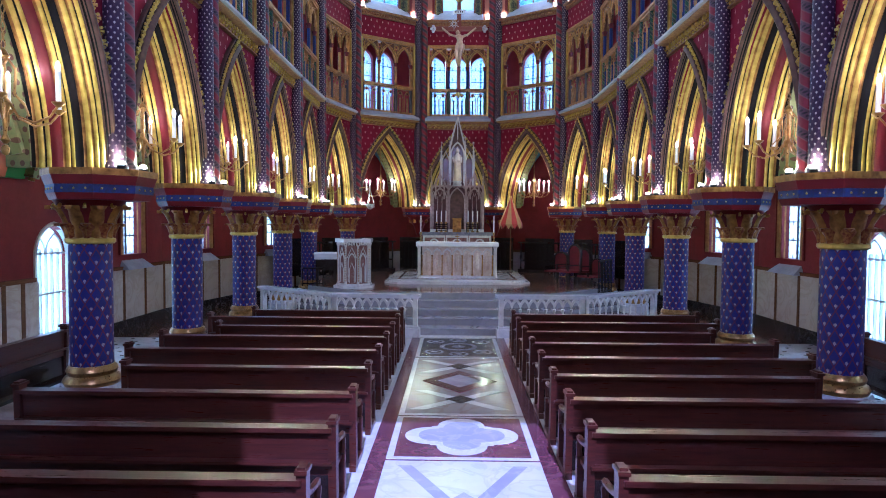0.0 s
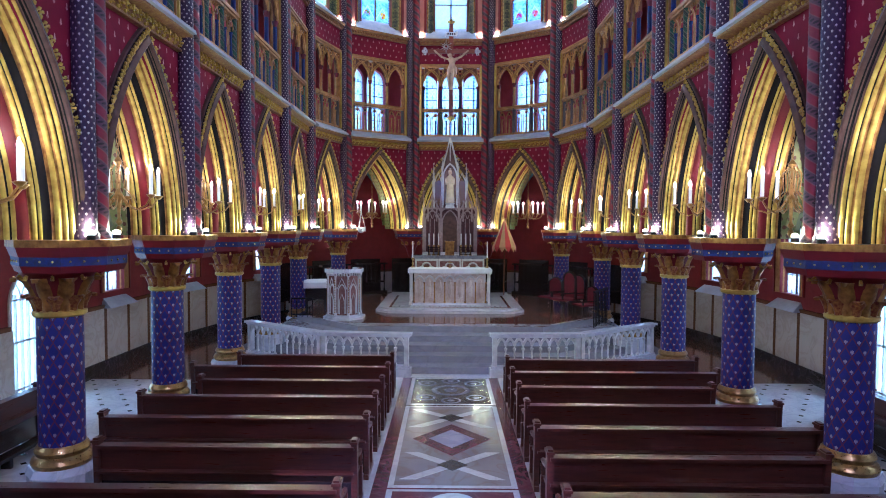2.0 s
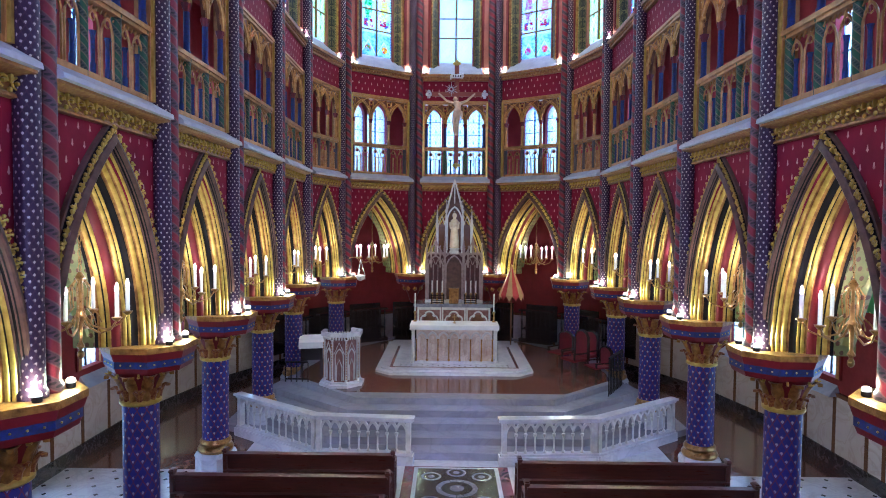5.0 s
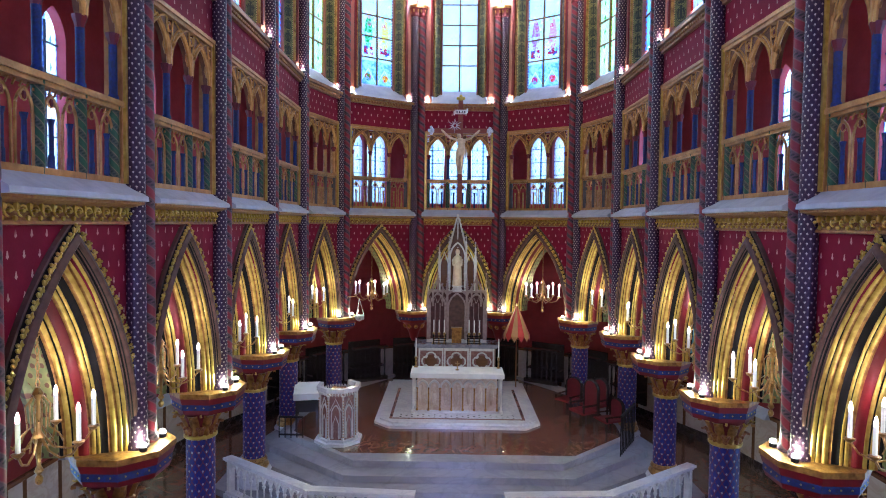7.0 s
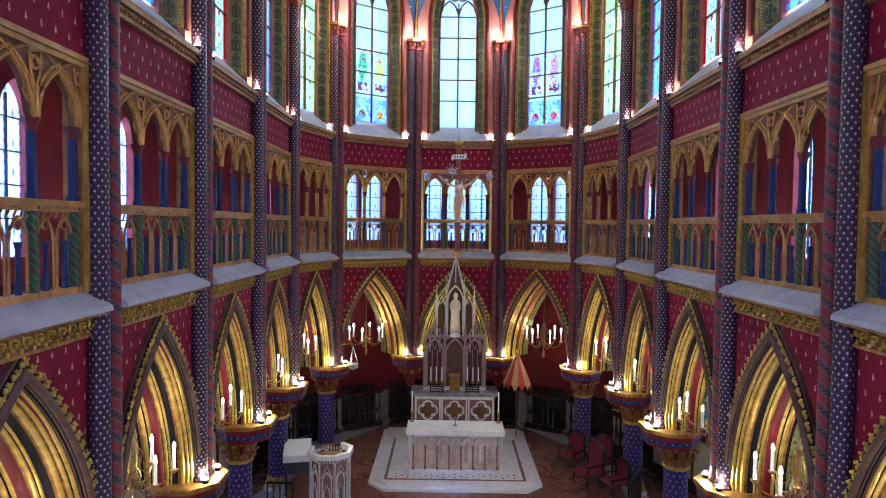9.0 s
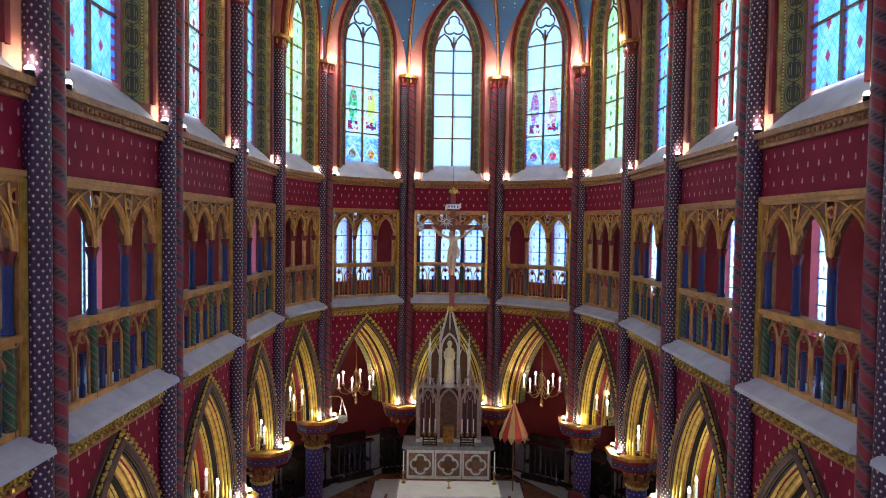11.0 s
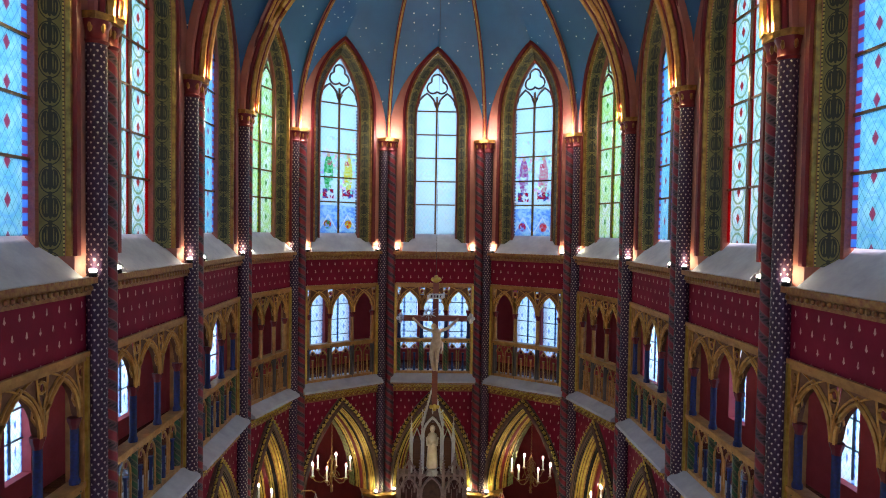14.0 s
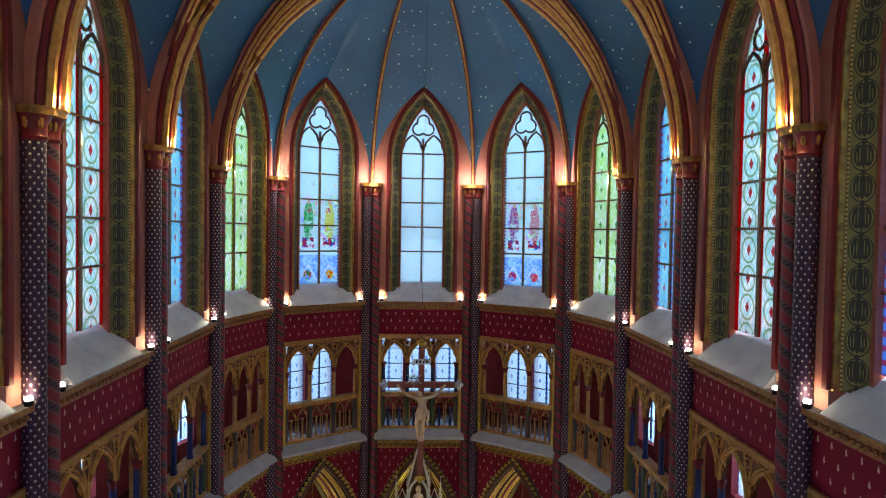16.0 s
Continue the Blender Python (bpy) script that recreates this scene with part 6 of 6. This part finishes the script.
# ---------------------------------------------------------------- chandeliers
def chandelier(m):
    t = thing("chandelier", m, "hanging brass chandelier with scrolled arms and white electric candles", "chandelier", "arcade chandeliers")
    part("stem", Geo().lathe([(0.02, -0.42), (0.05, -0.38), (0.02, -0.32), (0.03, -0.1), (0.07, 0.0), (0.03, 0.06), (0.02, 0.4), (0.06, 0.48), (0.02, 0.55)], 10), BRASS, t, "", True)
    part("pendant", Geo().ball(0, 0, -0.48, 0.045, 0.045, 0.06, 8, 5), BRASS, t, "", True)
    g = Geo()
    for k in range(16):
        g.tube([(0.02 * math.cos(b) * (k % 2), 0.02 * math.cos(b) * ((k + 1) % 2), 0.6 + k * 0.09 + 0.05 * math.sin(b)) for b in [2 * math.pi * j / 6 for j in range(7)]], 0.007, 4)
    part("chain", g, BRASS, t)
    for k in range(6):
        b = k * math.pi / 3 + 0.3
        cx, sx = math.cos(b), math.sin(b)
        arm = [(0.04, 0.02), (0.14, -0.14), (0.3, -0.2), (0.46, -0.14), (0.55, -0.02)]
        g = Geo().tube([(r * cx, r * sx, z) for r, z in arm], 0.013, 6)
        g.tube([(r * cx, r * sx, z) for r, z in ((0.05, 0.45), (0.12, 0.35), (0.1, 0.1), (0.2, 0.0), (0.24, -0.1))], 0.01, 5)
        p = part("arm", g, BRASS, t, "scrolled brass arm", True)
        part("drip_pan", Geo().lathe([(0.02, -0.04), (0.06, 0.0), (0.065, 0.01), (0.02, 0.02)], 10, 0.55 * cx, 0.55 * sx), BRASS, t, "", True)
        part("candle", Geo().lathe([(0.026, 0.01), (0.026, 0.33)], 8, 0.55 * cx, 0.55 * sx), CANDLE, t, "white candle tube", True)
        part("bulb", Geo().lathe([(0.012, 0.33), (0.022, 0.36), (0.014, 0.4), (0.003, 0.43)], 8, 0.55 * cx, 0.55 * sx), FLAME, t, "lit flame bulb", True)
    return t


lamp = None
for i, m, w in BAYS:
    if i == MID or NODES[i][1] < 2.5 and NODES[i + 1][1] < 2.5:
        continue
    off = 0.65 if abs(i - MID) < 3 else 0.45
    pm = m @ pose(0, off, 3.85, 0, 0, 17 * i % 60)
    lamp = copy_thing(lamp, pm) if lamp else chandelier(pm)

# ---------------------------------------------------------------- sanctuary furniture
t = thing("processional_umbrella", pose(1.95, 22.95, FLOOR2), "half-closed red and yellow striped umbrella on a wooden pole", "umbrella")
part("pole", Geo().lathe([(0.14, 0.0), (0.12, 0.04), (0.02, 0.06), (0.02, 2.8)], 10), WOOD_BROWN, t, "", True)
for k in range(12):
    a0, a1 = k * math.pi / 6, (k + 1) * math.pi / 6
    r0 = 0.43
    vs = [(0.03 * math.cos(a), 0.03 * math.sin(a), 2.78) for a in (a0, a1)] + [(r0 * math.cos(a), r0 * math.sin(a), 1.85) for a in (a1, a0)]
    am = (a0 + a1) / 2
    vs += [(r0 * 1.0 * math.cos(am), r0 * 1.0 * math.sin(am), 1.66), (r0 * 0.94 * math.cos(a1), r0 * 0.94 * math.sin(a1), 1.85), (r0 * 0.94 * math.cos(a0), r0 * 0.94 * math.sin(a0), 1.85)]
    part("gore", Geo().add(vs, [(0, 3, 2, 1), (3, 4, 2), (0, 1, 5, 6), (6, 5, 4)]), SILK_RED if k % 2 else STRAW, t, "red gore" if k % 2 else "straw yellow gore")
part("knob", Geo().ball(0, 0, 2.82, 0.04, 0.04, 0.06, 8, 5), BRASS, t, "", True)


def armchair(m):
    t = thing("armchair", m, "dark wooden armchair with red velvet seat and tall red back", "chair", "sanctuary chairs")
    for x in (-0.27, 0.27):
        for y in (-0.25, 0.25):
            part("leg", Geo().lathe([(0.03, 0.0), (0.02, 0.05), (0.03, 0.2), (0.03, 0.42)], 8, x, y), WOOD_DARK, t, "", True)
        part("arm", Geo().box(x - 0.03, x + 0.03, -0.28, 0.25, 0.66, 0.7).box(x - 0.02, x + 0.02, -0.26, -0.22, 0.44, 0.66), WOOD_DARK, t)
    part("seat", Geo().prism([(-0.3, -0.28), (0.3, -0.28), (0.27, 0.27), (-0.27, 0.27)], 0.42, 0.5, 0.95), VELVET, t, "red velvet seat")
    part("backrest", pane(lancet_outline(0.26, 0.25, 1.1, 0.5), 0.24), VELVET, t, "red velvet back")
    part("back_frame", arch_sweep(0.3, 0.32, 1.1, [(0, 0.22), (0.05, 0.22), (0.05, 0.29), (0, 0.29)], 7, True, 0.68), WOOD_DARK, t, "dark carved frame")
    return t


chair = None
for x, y, r in ((3.3, 19.6, -62), (3.75, 20.35, -58), (3.15, 21.0, -50), (3.9, 19.3, -70)):
    pm = pose(x + 0.15, y, FLOOR2, 0, 0, r) @ Matrix.Diagonal((1.0, 1.0, 0.87, 1.0))
    chair = copy_thing(chair, pm) if chair else armchair(pm)
t = thing("credence_table", pose(-4.1, 19.6, 0.806, 0, 0, 12), "dark wooden table under a white cloth", "table")
part("top", Geo().box(-0.32, 0.32, -0.6, 0.6, 0.85, 0.9), WOOD_DARK, t)
for x in (-0.27, 0.27):
    for y in (-0.54, 0.54):
        part("leg", Geo().box(x - 0.03, x + 0.03, y - 0.03, y + 0.03, 0.0, 0.85), WOOD_DARK, t)
part("apron", Geo().box(-0.28, 0.28, -0.55, 0.55, 0.4, 0.85), WOOD_DARK, t, "dark panelled body")
tagged(part("table_cloth", Geo().box(-0.34, 0.34, -0.62, 0.62, 0.9, 0.91).box(-0.35, -0.34, -0.62, 0.62, 0.74, 0.91).box(-0.34, 0.34, -0.63, -0.62, 0.74, 0.91), LINEN, at=pose(-4.1, 19.6, 0.806, 0, 0, 12)), "white linen cloth on the dark side table", "cloth")


t = thing("sanctuary_lamp", pose(-3.08, 22.25, 3.3), "silver hanging sanctuary lamp on a bracket from the shafts", "lamp")
part("bowl", Geo().lathe([(0.03, -0.16), (0.1, -0.12), (0.15, -0.03), (0.16, 0.02), (0.13, 0.03)], 12), SILVER, t, "silver bowl", True)
for k in range(6):
    b = k * math.pi / 3
    part("pendant", Geo().ball(0.14 * math.cos(b), 0.14 * math.sin(b), -0.07, 0.02, 0.02, 0.05, 6, 4), SILVER, t, "", True)
    if k % 2 == 0:
        part("chain", Geo().tube([(0.15 * math.cos(b), 0.15 * math.sin(b), 0.02), (0, 0, 0.55)], 0.008, 4), SILVER, t)
part("bracket", Geo().tube([(0, 0, 0.55), (-0.1, 0.0, 0.62), (-0.36, 0.02, 0.6), (-0.45, 0.04, 0.4)], 0.015, 6), BRASS, t, "brass bracket", True)


def iron_rail(m, L, h, label):
    t = thing("iron_railing", m, label, "railing", "iron railings")
    part("handrail", Geo().box(0, L, -0.025, 0.025, h - 0.04, h), BLACK, t)
    part("bottom_rail", Geo().box(0, L, -0.015, 0.015, 0.06, 0.1), BLACK, t)
    n = max(3, int(L / 0.14))
    for k in range(n + 1):
        part("bar", Geo().box(k * L / n - 0.012, k * L / n + 0.012, -0.012, 0.012, 0.0, h - 0.04), BLACK, t)
    return t


iron_rail(pose(-4.5, 18.25, 0.8, 0, 0, 0), 0.6, 0.55, "low black iron railing beside the table")
iron_rail(pose(3.95, 17.75, 0.64, 0, 0, 60), 1.3, 1.0, "black iron handrail beside the ramp")


def stall(m):
    t = thing("choir_stall", m, "dark wooden choir stall with turned balusters", "stall", "choir stalls behind the altar")
    part("top", Geo().box(-0.62, 0.62, -0.12, 0.12, 1.12, 1.18), WOOD_DARK, t)
    part("foot", Geo().box(-0.62, 0.62, -0.1, 0.1, 0.0, 0.12), WOOD_DARK, t)
    for k in range(7):
        part("baluster", Geo().lathe([(0.035, 0.12), (0.022, 0.3), (0.036, 0.6), (0.022, 0.9), (0.036, 1.12)], 8, -0.54 + k * 0.18, 0), WOOD_DARK, t, "", True)
    part("seat", Geo().box(-0.6, 0.6, 0.14, 0.5, 0.42, 0.47).box(-0.6, 0.6, 0.5, 0.55, 0.0, 1.3), WOOD_DARK, t)
    return t


st = None
for ang in (-64, -48, -32, -16, 0, 16, 32, 48, 64):
    a = radians(ang)
    pm = pose(5.55 * math.sin(a), CENTRE[1] + 5.55 * math.cos(a), FLOOR2, 0, 0, -ang)
    st = copy_thing(st, pm) if st else stall(pm)

# ---------------------------------------------------------------- inlaid marble floor
def inlay(name, poly, mat, parent, z=0.004, label=""):
    return part(name, Geo().prism(poly, 0.0, z), mat, parent, label)


def rect(x0, x1, y0, y1):
    return [(x0, y0), (x1, y0), (x1, y1), (x0, y1)]


t = thing("aisle_floor", pose(0, 0, 0), "inlaid marble walk with a quatrefoil, diamonds and scrolls", "floor", kind="structure")
inlay("border", rect(-1.06, 1.06, -2.4, 14.6), MARBLE_WINE, t, 0.004, "wine red marble border")


def disc(cx, cy, r, n=24, a0=0.0, a1=2 * math.pi):
    return [(cx + r * math.cos(a0 + (a1 - a0) * k / n), cy + r * math.sin(a0 + (a1 - a0) * k / n)) for k in range(n + (a1 - a0 < 6))]


def quatre(cx, cy, r, z, mat):
    for k in range(4):
        b = k * math.pi / 2 + math.pi / 2
        inlay("lobe", disc(cx + r * 0.95 * math.cos(b) * 1.0, cy + r * 0.85 * math.sin(b), r * 0.72), mat, t, z + 0.0004 * k)
    inlay("centre", rect(cx - r * 0.9, cx + r * 0.9, cy - r * 0.8, cy + r * 0.8), mat, t, z + 0.002)


panels = [(-2.3, 0.4, "x"), (0.45, 1.95, "q"), (2.0, 4.4, "d"), (4.45, 7.1, "x"), (7.15, 8.7, "q"), (8.76, 12.42, "d"), (12.5, 14.55, "s")]
for y0, y1, kind in panels:
    c = (y0 + y1) / 2
    inlay("panel_edge", rect(-0.86, 0.86, y0, y1), MARBLE, t, 0.008, "white marble edge")
    inner = rect(-0.78, 0.78, y0 + 0.07, y1 - 0.07)
    if kind == "q":
        inlay("field", inner, MARBLE_WINE, t, 0.012, "wine red marble field")
        quatre(0, c, 0.42, 0.016, MARBLE)
        quatre(0, c, 0.32, 0.022, MARBLE_LILAC)
    elif kind == "x":
        inlay("field", inner, MARBLE, t, 0.012, "white marble field")
        for s in (-1, 1):
            inlay("band", [(-0.7 * s, y0 + 0.15), (-0.55 * s, y0 + 0.15), (0.7 * s, y1 - 0.15), (0.55 * s, y1 - 0.15)], MARBLE_LILAC, t, 0.016 + 0.002 * s)
        inlay("diamond", [(-0.4, c), (0, c - 0.5), (0.4, c), (0, c + 0.5)], MARBLE_LILAC, t, 0.022)
    elif kind == "d":
        inlay("field", inner, MARBLE_TAN, t, 0.012, "tan marble field")
        for yy in (y0 + 0.75, y1 - 0.75):
            for s in (-1, 1):
                inlay("band", [(-0.72 * s, yy - 0.5), (-0.5 * s, yy - 0.5), (0.72 * s, yy + 0.5), (0.5 * s, yy + 0.5)], MARBLE, t, 0.016 + 0.002 * s)
            inlay("small_diamond", [(-0.22, yy), (0, yy - 0.2), (0.22, yy), (0, yy + 0.2)], MARBLE_BLACK, t, 0.022)
        inlay("diamond", [(-0.62, c), (0, c - 0.72), (0.62, c), (0, c + 0.72)], MARBLE_WINE, t, 0.022, "dark diamond")
        inlay("diamond", [(-0.36, c), (0, c - 0.42), (0.36, c), (0, c + 0.42)], MARBLE_LILAC, t, 0.026)
    else:
        inlay("field", inner, MARBLE_BLACK, t, 0.012, "dark field with lilac scrolls")
        g = Geo()
        for cx, cy in ((0, c), (-0.5, c - 0.55), (0.5, c - 0.55), (-0.5, c + 0.55), (0.5, c + 0.55), (0, c - 0.75), (0, c + 0.75)):
            rr = 0.4 if (cx, cy) == (0, c) else 0.2
            for k in range(16):
                b0, b1 = 2 * math.pi * k / 16, 2 * math.pi * (k + 0.9) / 16
                g.prism([(cx + q * math.cos(b), cy + q * math.sin(b)) for q, b in ((rr, b0), (rr, b1), (rr * 0.75, b1), (rr * 0.75, b0))][::-1], 0.012, 0.017)
            g.prism(disc(cx, cy, rr * 0.35, 10), 0.012, 0.017)
        part("scrolls", g, MARBLE_SCROLL, t, "lilac grey inlaid scrolls")
dots = Geo()
for s in (-1, 1):
    for r in range(38):
        for k in range(6):
            x, y = s * (5.2 + 0.48 * k + (0.24 if r % 2 else 0)), 3.0 + 0.36 * r
            if y < 16.2 and abs(x) < 7.85:
                dots.prism([(x - 0.05, y), (x, y - 0.05), (x + 0.05, y), (x, y + 0.05)], 0.0, 0.003)
tagged(part("floor_dots", dots, MARBLE_BLACK), "small black marble dots set in the white aisle floor", "floor", kind="stuff")
